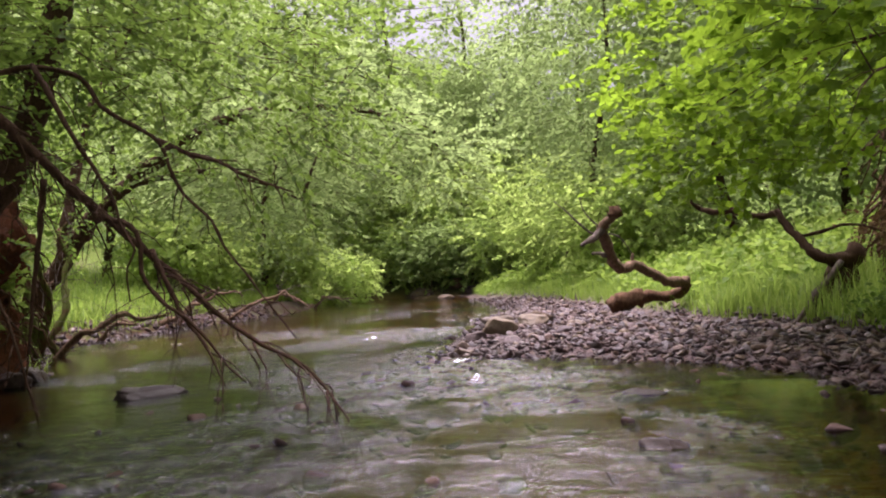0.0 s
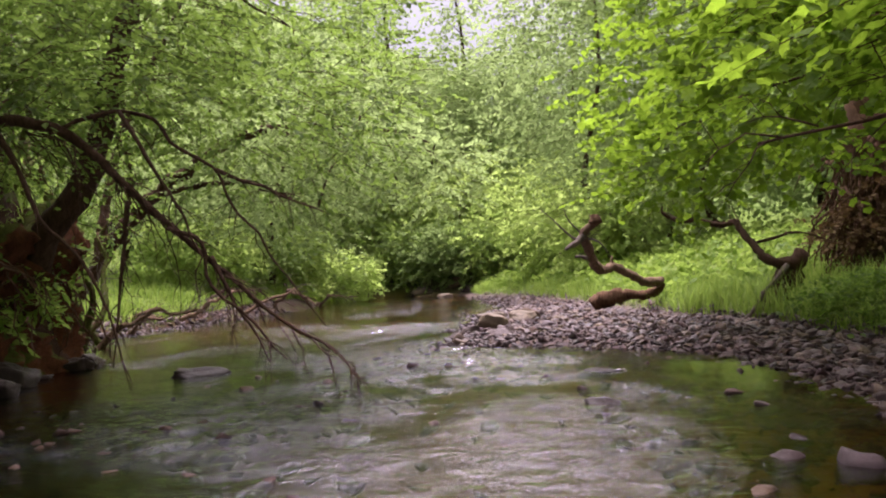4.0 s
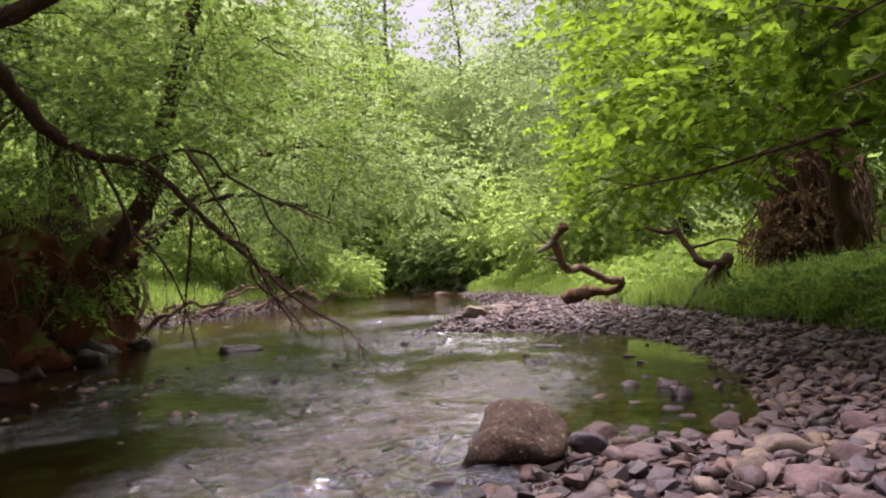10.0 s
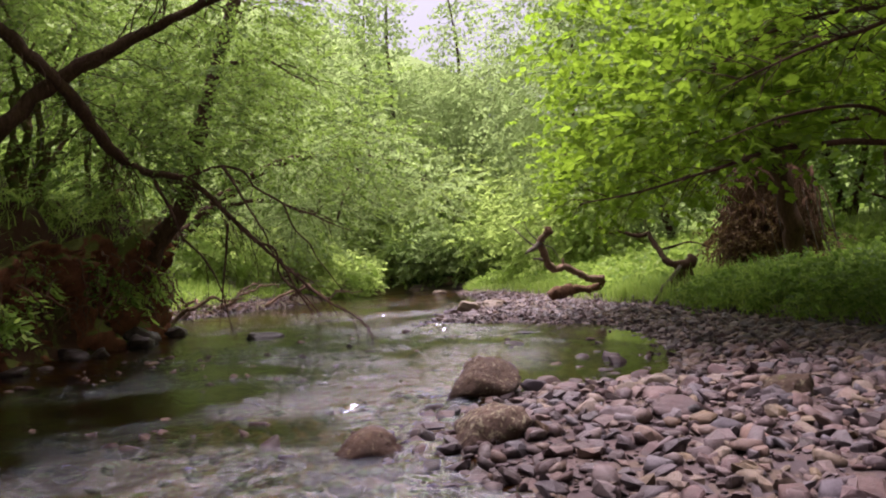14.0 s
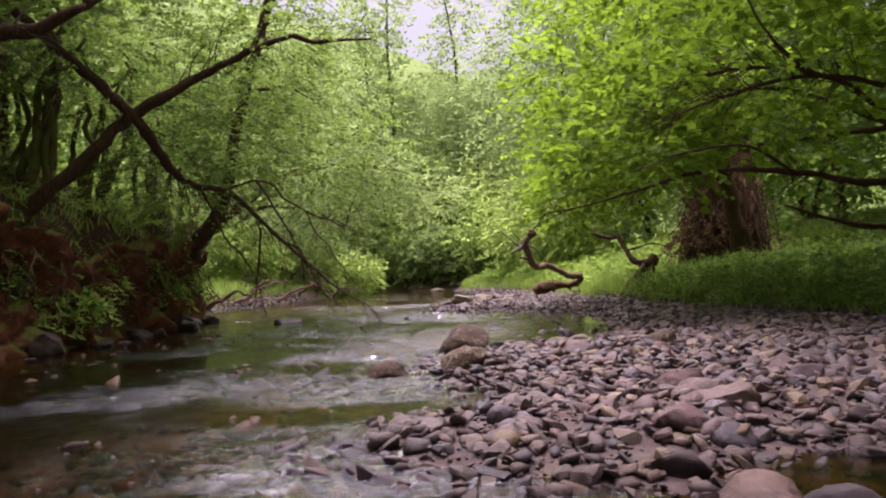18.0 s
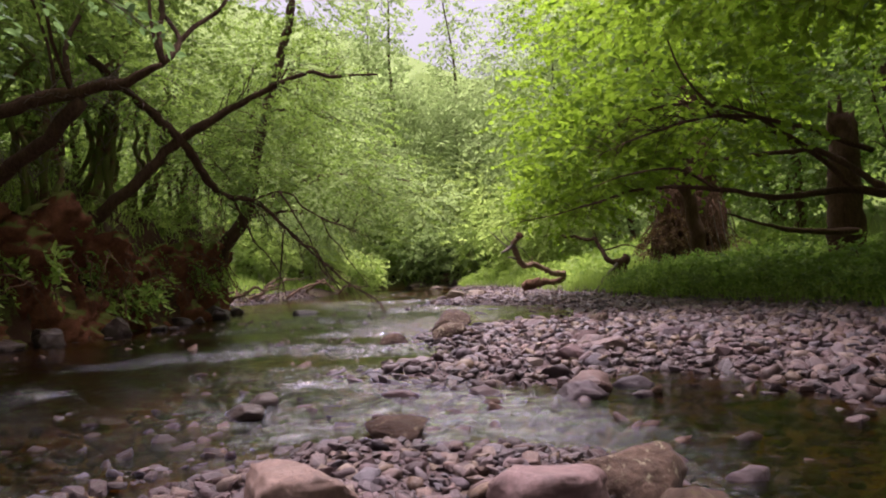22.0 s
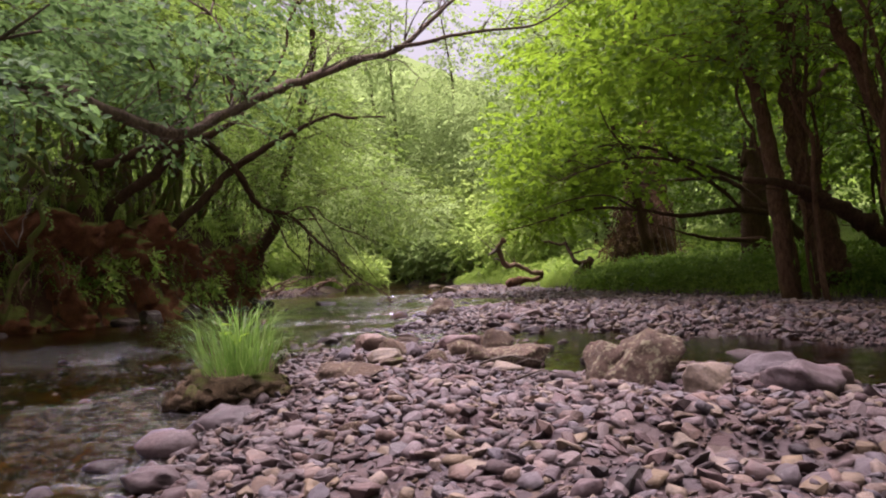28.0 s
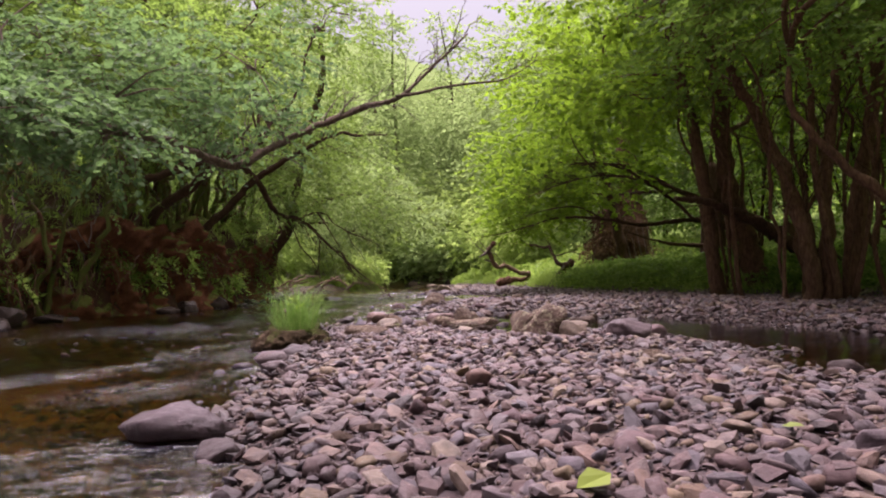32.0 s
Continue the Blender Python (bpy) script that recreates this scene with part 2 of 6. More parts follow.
def smooth_line(pts, step=0.12):
    p = np.asarray(pts, float)
    q = np.vstack([2 * p[0] - p[1], p, 2 * p[-1] - p[-2]])
    out = []
    for k in range(len(p) - 1):
        a, b, c, d = q[k:k + 4]
        n = max(2, int(np.linalg.norm(c - b) / step))
        t = np.linspace(0, 1, n, endpoint=False)[:, None]
        out.append(0.5 * (2 * b + (c - a) * t + (2 * a - 5 * b + 4 * c - d) * t ** 2 + (3 * b - a - 3 * c + d) * t ** 3))
    out.append(p[-1:])
    return np.vstack(out)


def tube(pts, radii, seg=8, lump=0.0):
    p = np.asarray(pts, float)
    r = np.interp(np.linspace(0, 1, len(p)), np.linspace(0, 1, len(radii)), radii)
    d = unit(np.gradient(p, axis=0))
    ref = np.array([0.31, 0.52, 0.8]) if abs(d[:, 2]).mean() < 0.7 else np.array([0.9, 0.3, 0.1])
    u = unit(np.cross(d, ref))
    v = np.cross(d, u)
    a = np.linspace(0, 2 * np.pi, seg, endpoint=False)
    rr = r[:, None] * (1 + lump * rng.standard_normal((len(p), seg)))
    ring = p[:, None] + (u[:, None] * np.cos(a)[:, None] + v[:, None] * np.sin(a)[:, None]) * rr[:, :, None]
    n = len(p)
    i = np.arange(n - 1)[:, None] * seg + np.arange(seg)
    j = np.arange(n - 1)[:, None] * seg + (np.arange(seg) + 1) % seg
    quads = np.stack([i, j, j + seg, i + seg], -1).reshape(-1, 4)
    verts = np.vstack([ring.reshape(-1, 3), p[:1], p[-1:]])
    k = np.arange(seg)
    k2 = (k + 1) % seg
    caps = np.vstack([np.stack([k2, k, np.full(seg, n * seg)], -1), np.stack([(n - 1) * seg + k, (n - 1) * seg + k2, np.full(seg, n * seg + 1)], -1)])
    return verts, quads, caps


def join_tubes(tubes):
    vs, qs, cs, o = [], [], [], 0
    for v, q, c in tubes:
        vs.append(v), qs.append(q + o), cs.append(c + o)
        o += len(v)
    return np.vstack(vs), [np.vstack(qs), np.vstack(cs)]


def wander(a, b, bend, step, seed_rng):
    """A crooked line from a to b."""
    a, b = np.asarray(a, float), np.asarray(b, float)
    n = max(3, int(np.linalg.norm(b - a) / step))
    t = np.linspace(0, 1, n)[:, None]
    k = seed_rng.standard_normal((n, 3)).cumsum(0)
    k -= k[:1] + (k[-1:] - k[:1]) * t
    return a + (b - a) * t + np.array([0, 0, 0.12]) * np.linalg.norm(b - a) * np.sin(np.pi * t) + k * bend * np.linalg.norm(b - a) / np.sqrt(n)


OVATE = (np.array([(0, 0, 0), (-0.34, 0.38, 0.07), (-0.2, 0.78, 0.04), (0.2, 0.78, 0.04), (0.34, 0.38, 0.07), (0, 1, -0.05)]),
         np.array([(0, 5, 2), (0, 2, 1), (0, 3, 5), (0, 4, 3)]))
LOBED = (np.array([(0, 0.02, 0), (-0.36, 0.06, 0.03), (-0.40, 0.34, 0.05), (-0.55, 0.60, -0.02), (-0.30, 0.74, 0.04), (0, 1.0, -0.07),
                   (0.30, 0.74, 0.04), (0.55, 0.60, -0.02), (0.40, 0.34, 0.05), (0.36, 0.06, 0.03), (0, 0.45, -0.03)]),
         np.array([(0, 10, 1), (1, 10, 2), (2, 10, 3), (3, 10, 4), (4, 10, 5), (5, 10, 6), (6, 10, 7), (7, 10, 8), (8, 10, 9), (9, 10, 0)]))
LANCE = (np.array([(0, 0, 0), (-0.19, 0.45, 0.04), (0, 1, -0.06), (0.19, 0.45, 0.04)]), np.array([(0, 2, 1), (0, 3, 2)]))
CLUMP = (np.array([(0, 0, 0), (-0.42, 0.4, 0.08), (0, 1, -0.08), (0.42, 0.45, 0.08)]), np.array([(0, 2, 1), (0, 3, 2)]))


def leaves(pos, along, up, size, shape):
    tv, tf = shape
    y = unit(along)
    x = unit(np.cross(y, up))
    z = np.cross(x, y)
    v = pos[:, None] + size[:, None, None] * (tv[None, :, :1] * x[:, None] + tv[None, :, 1:2] * y[:, None] + tv[None, :, 2:] * z[:, None])
    f = tf[None] + (np.arange(len(pos)) * len(tv))[:, None, None]
    return v.reshape(-1, 3), f.reshape(-1, 3)


def sprays(origin, heading, length, per, size, shape, r, droop=0.25, flat=0.35):
    """Leafy twigs: leaves on both sides of each twig, lying fairly flat. Returns leaf mesh data and twig mesh data."""
    n = len(origin)
    d = unit(heading)
    up = unit(np.array([0, 0, 1.0]) + flat * r.standard_normal((n, 3)))
    s = np.linspace(0.12, 1, per)[None, :, None]
    bend = np.array([0, 0, -1.0]) * droop
    pos = origin[:, None] + d[:, None] * s * length[:, None, None] + bend * (s ** 2) * length[:, None, None]
    side = unit(np.cross(d, up))[:, None] * np.where(np.arange(per) % 2, 1, -1)[None, :, None]
    along = d[:, None] * 0.7 + side * r.uniform(0.3, 1.1, (n, per, 1)) + 0.35 * r.standard_normal((n, per, 3)) + np.array([0, 0, -0.25])
    lup = up[:, None] + 0.45 * r.standard_normal((n, per, 3))
    sz = size * r.uniform(0.6, 1.2, (n, per))
    lv, lf = leaves(pos.reshape(-1, 3), along.reshape(-1, 3), lup.reshape(-1, 3), sz.ravel(), shape)
    tip = origin + d * length[:, None] + bend * length[:, None]
    w = (0.0025 + 0.003 * length)[:, None]
    u = unit(np.cross(d, up)) * w
    v2 = np.cross(d, unit(u)) * w
    tv = np.stack([origin + u, origin - u * 0.5 + v2, origin - u * 0.5 - v2, tip], 1).reshape(-1, 3)
    tf = (np.array([(0, 1, 3), (1, 2, 3), (2, 0, 3)])[None] + (np.arange(n) * 4)[:, None, None]).reshape(-1, 3)
    return lv, lf, tv, tf


def crown_points(blobs, r):
    o, h = [], []
    for cx, cy, cz, rx, ry, rz, n in blobs:
        d = unit(r.standard_normal((n, 3)))
        rad = r.uniform(0.25, 1, (n, 1)) ** 0.5
        lump = 1 + 0.22 * np.sin(d[:, :1] * 5 + cx * 3) * np.cos(d[:, 1:2] * 6 + cy) + 0.12 * r.standard_normal((n, 1))
        p = d * rad * lump * np.array([rx, ry, rz]) + np.array([cx, cy, cz])
        o.append(p)
        h.append(d * np.array([1, 1, 0.35]) + 0.5 * r.standard_normal((n, 3)) * np.array([1, 1, 0.4]))
    return np.vstack(o), np.vstack(h)


def crown(parent, blobs, leaf, shape, per, length, leaf_mat, r, twig_mat=None, droop=0.25, flat=0.35):
    o, h = crown_points(blobs, r)
    ln = length * r.uniform(0.5, 1.3, len(o))
    lv, lf, tv, tf = sprays(o, h, ln, per, leaf, shape, r, droop, flat)
    base = np.array(parent.location)
    part("foliage", mesh("foliage", lv - base, [lf], leaf_mat, False), parent, kind="stuff")
    part("twig_growth", mesh("twig_growth", tv - base, [tf], twig_mat or mat_bark, False), parent, kind="stuff")


def limb_part(name, pts, radii, material, parent, seg=9, step=0.1, lump=0.06, label="", rough=0.2):
    base = np.array(parent.location)
    p = smooth_line(pts, step)
    thick = np.interp(np.linspace(0, 1, len(p)), np.linspace(0, 1, len(radii)), radii)
    drift = rng.standard_normal((len(p), 3)).cumsum(0)
    t = np.linspace(0, 1, len(p))[:, None]
    drift -= drift[:1] + (drift[-1:] - drift[:1]) * t
    p[1:-1] += rough * 0.6 * rng.standard_normal((len(p) - 2, 3)) * np.minimum(thick, 0.09)[1:-1, None] + 0.2 * drift[1:-1] * np.minimum(thick, 0.035)[1:-1, None]
    knots = thick + np.minimum(thick, 0.05) * 0.13 * np.minimum(2.5, np.maximum(0, rng.standard_normal(len(p))) ** 2)
    v, q, c = tube(p - base, knots, seg, lump)
    return part(name, mesh(name, v, [q, c], material), parent, label)


def tree(name, label, trunk, radii, limbs=(), blobs=(), leaf=0.08, shape=OVATE, per=12, length=0.45, leaf_mat=None, bark=None,
         reach=True, seed=1, category="tree", group="", droop=0.25, twig_mat=None, side_twigs=3, flat=0.35):
    """A tree from its trunk line, its main limbs, and the leafy masses that it carries."""
    r = np.random.default_rng(seed)
    bark = bark or mat_bark
    ob = thing(name, trunk[0], label, category, group)
    limb_part("trunk", trunk, radii, bark, ob, 12, 0.12, 0.07, "", 0.3)
    line = smooth_line(trunk, 0.2)
    ends = []
    for pts, rad in limbs:
        limb_part("limb", pts, rad, bark, ob)
        line = np.vstack([line, smooth_line(pts, 0.2)[2:]])
    if reach:
        for b in blobs:
            c = np.array(b[:3])
            d = np.linalg.norm(line - c + np.array([0, 0, 0.4]), axis=1) + 0.6 * np.maximum(0, line[:, 2] - c[2])
            s = line[d.argmin()]
            if np.linalg.norm(c - s) > 0.3:
                w = wander(s, c, 0.07, 0.3, r)
                k = min(0.045, radii[0] * 0.3) * min(1, 0.35 + 0.2 * np.linalg.norm(c - s))
                limb_part("limb", w, (k, k * 0.6, k * 0.25), bark, ob, 7, 0.2)
                ends.append((w[len(w) // 2:], b))
    tubes = []
    for w, b in ends:
        for _ in range(side_twigs):
            s = w[r.integers(len(w))]
            e = np.array(b[:3]) + unit(r.standard_normal(3)) * np.array(b[3:6]) * r.uniform(0.5, 0.95)
            tubes.append(tube(wander(s, e, 0.15, 0.2, r) - np.array(trunk[0]), (0.014, 0.008, 0.004), 5))
    if tubes:
        v, f = join_tubes(tubes)
        part("brushwood", mesh("brushwood", v, f, bark), ob, kind="stuff")
    if blobs:
        crown(ob, blobs, leaf, shape, per, length, leaf_mat or mat_leaf_ald_shade, r, twig_mat or bark, droop, flat)
    return ob


def bare_twigs(parent, pts, n, length, thick, bark, seed, sag=0.5, span=(0.1, 1.0), name="dead_twig_growth", under=None):
    """Crooked leafless side twigs, each with a few finer ones."""
    r = np.random.default_rng(seed)
    line = smooth_line(pts, 0.05)
    base = np.array(parent.location)
    tubes = []
    for _ in range(n):
        k = int(len(line) * r.uniform(*span)) - 1
        t = unit(line[min(k + 1, len(line) - 1)] - line[max(k - 1, 0)])
        d = unit(np.cross(t, unit(r.standard_normal(3))) * 0.9 + t * 0.8 + np.array([0, 0, -sag]))
        ln = length * r.uniform(0.4, 1.2)
        w = wander(line[k], line[k] + d * ln, 0.08, 0.06, r)
        tubes.append(tube(w - base, (thick, thick * 0.6, thick * 0.25), 5))
        for _ in range(3):
            q = w[r.integers(len(w) // 3, len(w))]
            e = q + unit(d + 0.9 * r.standard_normal(3) + np.array([0, 0, -sag * 0.5])) * ln * r.uniform(0.2, 0.5)
            tubes.append(tube(wander(q, e, 0.08, 0.06, r) - base, (thick * 0.5, thick * 0.2), 4))
    v, f = join_tubes(tubes)
    part(name, mesh(name, v, f, bark), under or parent, kind="stuff")


def ico(level):
    bm = bmesh.new()
    bmesh.ops.create_icosphere(bm, subdivisions=level, radius=1)
    v = np.array([x.co[:] for x in bm.verts])
    f = np.array([[x.index for x in t.verts] for t in bm.faces])
    bm.free()
    return v, f


ICO = {k: ico(k) for k in (1, 2, 3, 4)}


def rock_shape(level, r, angular=0.35, flat=0.6):
    v, f = ICO[level]
    out = v.copy()
    for _ in range(13):
        n = unit(r.standard_normal(3))
        d = r.uniform(0.5, 0.88)
        over = np.maximum(0, out @ n - d)
        out -= over[:, None] * n * min(1.0, 0.7 + angular * 0.6)
    for k in range(5):
        n = unit(r.standard_normal((3, 3)))
        w = 2.3 * 1.9 ** k
        out *= 1 + 0.30 * angular / (1.6 ** k) * (np.sin(out @ n[0] * w + r.uniform(0, 6)) * np.sin(out @ n[1] * w * 1.2 + r.uniform(0, 6)))[:, None]
    out[:, 2] *= flat
    return out, f


def block_shape(level, r, half):
    """A blunt-edged block with broken faces."""
    v, f = ICO[level]
    v = np.sign(v) * np.abs(v) ** 0.65
    for _ in range(20):
        n = unit(r.standard_normal(3) * np.array([1, 1, 0.8]))
        over = np.maximum(0, v @ n - r.uniform(0.56, 0.98))
        v = v - over[:, None] * n * 0.92
    for k in range(6):
        n = unit(r.standard_normal((2, 3)))
        w = 2.5 * 1.8 ** k
        v = v * (1 + 0.09 / 1.45 ** k * (np.sin(v @ n[0] * w + k) * np.sin(v @ n[1] * w * 1.3 + 2 * k))[:, None])
    return v * np.array(half), f


# ---- the lie of the land ----
RIGHT_SHORE = [(-3.4, 26.5), (-2.6, 22), (-2.1, 19), (-1.3, 13.5), (-1.75, 11.5), (-1.85, 8), (-1.9, 5.6), (-1.2, 5.7), (-0.5, 5.5),
               (0.3, 4.9), (0.85, 4.2), (0.95, 2.8), (0.85, 1.6), (0.65, 0.6), (0.4, -0.05), (-0.2, -0.2), (-0.6, -0.5), (-0.8, -1.2),
               (-0.8, -1.8), (-0.45, -2.5), (-0.38, -2.8), (-0.7, -3.1), (-0.95, -3.6), (-0.6, -4.05), (0.1, -4.4), (0.35, -4.6)]
POOL_SHORE = [(0.9, -4.15), (1.4, -4.75), (1.7, -5.5), (2.15, -5.1), (2.7, -6.0), (3.3, -7.3), (4.0, -8.6), (4.8, -10.0), (4.0, -10.3),
              (3.0, -9.9), (2.3, -9.3), (2.5, -8.4), (2.0, -7.25), (1.75, -6.85), (1.35, -6.85), (1.0, -7.15), (0.78, -7.1), (0.76, -6.4), (0.62, -5.7), (0.35, -5.42)]
BAR_SHORE = [(-0.1, -5.42), (-0.65, -5.3), (-0.92, -5.75), (-1.12, -6.2), (-1.1, -6.8), (-1.02, -7.6), (-0.85, -8.2), (-0.6, -9.2), (-0.5, -9.7), (-0.42, -10.0),
             (-0.36, -10.45), (-0.08, -10.9), (0.13, -11.4), (0.3, -12.5), (0.2, -14), (-0.2, -20), (-1, -40)]
LEFT_SHORE = [(-6.5, -40), (-6, -20), (-5.8, -6), (-5.7, -3.2), (-5.1, -1.8), (-4.95, 0), (-5.0, 2), (-5.1, 3.6), (-5.5, 5.4), (-6.4, 6.4),
              (-7.4, 8), (-7.7, 11), (-7.4, 15), (-7.2, 19), (-8, 23), (-11, 26), (-16, 30), (-30, 33), (-30, 37), (-16, 34), (-9, 29.5), (-5.5, 27.3)]
WATER = np.array(RIGHT_SHORE + POOL_SHORE + BAR_SHORE + LEFT_SHORE)
GRASS_Y = [-40, -14, -8, -3, -1.9, 0.5, 2.5, 4.4, 5.8, 7.1, 8.4, 11, 13.7, 19, 22, 27]
GRASS_X = [7, 6, 6.2, 5.0, 4.2, 3.2, 2.5, 2.1, 1.95, 1.75, 1.28, 0.8, 0.35, -0.85, -2.2, -3]


def shore_distance(x, y):
    """Distance to the water's edge; positive on land."""
    best = np.full(x.shape, 1e9)
    inside = np.zeros(x.shape, bool)
    a = WATER
    b = np.roll(WATER, -1, 0)
    for (x0, y0), (x1, y1) in zip(a, b):
        dx, dy = x1 - x0, y1 - y0
        t = np.clip(((x - x0) * dx + (y - y0) * dy) / (dx * dx + dy * dy), 0, 1)
        best = np.minimum(best, np.hypot(x - x0 - t * dx, y - y0 - t * dy))
        cross = ((y0 > y) != (y1 > y)) & (x < (x1 - x0) * (y - y0) / (y1 - y0 + 1e-12) + x0)
        inside ^= cross
    return np.where(inside, -best, best)


def waves(x, y, s, k):
    return (np.sin(x * s + 1.7 * k + 1.3 * np.sin(y * s * 0.7 + k)) * np.cos(y * s * 0.9 + 2.1 * k + 1.1 * np.sin(x * s * 0.6)))


def land(x, y):
    """Height of the ground, with the shares of gravel, turf and bare soil."""
    x, y = np.asarray(x, float), np.asarray(y, float)
    d = shore_distance(x, y)
    rough = 0.5 * waves(x, y, 3.1, 1) + 0.3 * waves(x, y, 7.3, 2) + 0.2 * waves(x, y, 15, 3)
    bed = -0.03 - 0.30 * (1 - np.exp(np.minimum(d, 0) / 2.2)) + 0.03 * rough
    bar = -0.05 + 0.14 * (1 - np.exp(-np.maximum(d, 0) / 0.4)) + 0.02 * rough * np.clip(d * 2, 0, 1)
    z = np.where(d < 0, bed, bar)
    z = z - 0.05 * np.exp(-(((x + 0.1) / 0.95) ** 2 + ((y + 5.2) / 0.3) ** 2) ** 2)
    z = z + 0.03 * np.exp(-((x + 1.3) / 0.8) ** 2 - ((y + 6.1) / 0.9) ** 2) * (d < 0)
    z = z - 0.16 * np.exp(-((x - 1.15) / 0.3) ** 2 - ((y + 8.95) / 0.16) ** 2)
    z = z - 0.06 * np.exp(-((x - 1.05) / 0.6) ** 2 - ((y + 4.1) / 0.35) ** 2)
    # right bank
    dg = np.where(y < 27, x - np.interp(y, GRASS_Y, GRASS_X), 0)
    dg = np.maximum(0, dg)
    z = z + 0.38 * (1 - np.exp(-dg / 0.8)) + 0.06 * np.minimum(dg, 9) + 0.16 * np.maximum(0, dg - 9)
    z = z + 0.13 * np.clip(dg - 0.3, 0, 7) * np.clip((y - 8) / 3, 0, 1) * np.clip((24 - y) / 4, 0, 1)
    turf = np.clip(dg / 0.5, 0, 1)
    # left bank
    left = (x < -4.5) & (d > 0) & (x < np.interp(y, [-40, -6, -1.8, 3.6, 5.4, 8, 19, 23, 27, 34], [-3, -3, -3, -4, -4.5, -6, -6, -6.5, -8, -16]))
    dl = np.where(left, d, 0)
    steep = np.clip((6.6 - y) / 1.6, 0, 1)
    face = np.clip((dl - 0.2) / 0.4, 0, 1) ** 1.5
    lump = 1 + 0.22 * waves(x, y, 2.2, 5) + 0.12 * waves(x, y, 5.1, 6)
    z = z + steep * (1.42 * face * lump + 0.42 * np.clip(dl - 0.4, 0, 9)) + (1 - steep) * np.where(left, 0.35 * (1 - np.exp(-dl / 0.8)) + 0.05 * dl + 0.13 * np.maximum(0, dl - 1.2), 0)
    soil = np.where(left, np.clip(dl / 0.05, 0, 1) * np.where(steep > 0.5, np.clip(1.35 - dl / 3, 0.3, 1), np.clip(np.where(y < 13, 2.2, 0.9) - dl, 0, 1)), 0)
    turf = np.maximum(turf, np.where(left, np.clip((dl - 0.6) / 0.6, 0, 1) * (1 - 0.6 * steep), 0))
    # far bank and hillside
    df = np.maximum(0, y - 27.2 - np.clip(-(x + 5) * 0.6, 0, 8)) * (d > 0)
    z = z + 0.7 * (1 - np.exp(-df / 0.7)) + 0.10 * df + 0.20 * np.clip(df - 10, 0, 75) + 0.45 * np.clip(x - 19, 0, 60) + 0.45 * np.clip(-x - 22, 0, 60)
    turf = np.maximum(turf, np.clip(df, 0, 1))
    gravel = np.clip(d / 0.1 + 0.5, 0, 1)
    return z, gravel, turf, soil


def height(x, y):
    return float(land(np.array([x]), np.array([y]))[0][0])


def spaced(a, b, step, far, grow=1.22):
    core = list(np.arange(a, b + 1e-6, step))
    s, x = step, b
    right = []
    while x < far:
        s *= grow
        x += s
        right.append(x)
    s, x = step, a
    lft = []
    while x > -far:
        s *= grow
        x -= s
        lft.append(x)
    return np.array(lft[::-1] + core + right)


gx = spaced(-8.2, 7, 0.1, 420)
gy = spaced(-15, 13, 0.12, 420, 1.1)
GX, GY = np.meshgrid(gx, gy)
gz, gg, gt, gs = land(GX, GY)
nx, ny = len(gx), len(gy)
idx = np.arange(nx * ny).reshape(ny, nx)
quads = np.stack([idx[:-1, :-1], idx[:-1, 1:], idx[1:, 1:], idx[1:, :-1]], -1).reshape(-1, 4)
me = mesh("ground", np.stack([GX, GY, gz], -1).reshape(-1, 3), [quads], mat_ground)
col = me.color_attributes.new("zone", 'FLOAT_COLOR', 'POINT')
col.data.foreach_set("color", np.stack([gg, gt, gs, np.ones_like(gg)], -1).ravel().astype(np.float32))
tagged(new("ground", me), "stream valley ground of gravel, turf and dark earth banks", "ground", kind="structure")

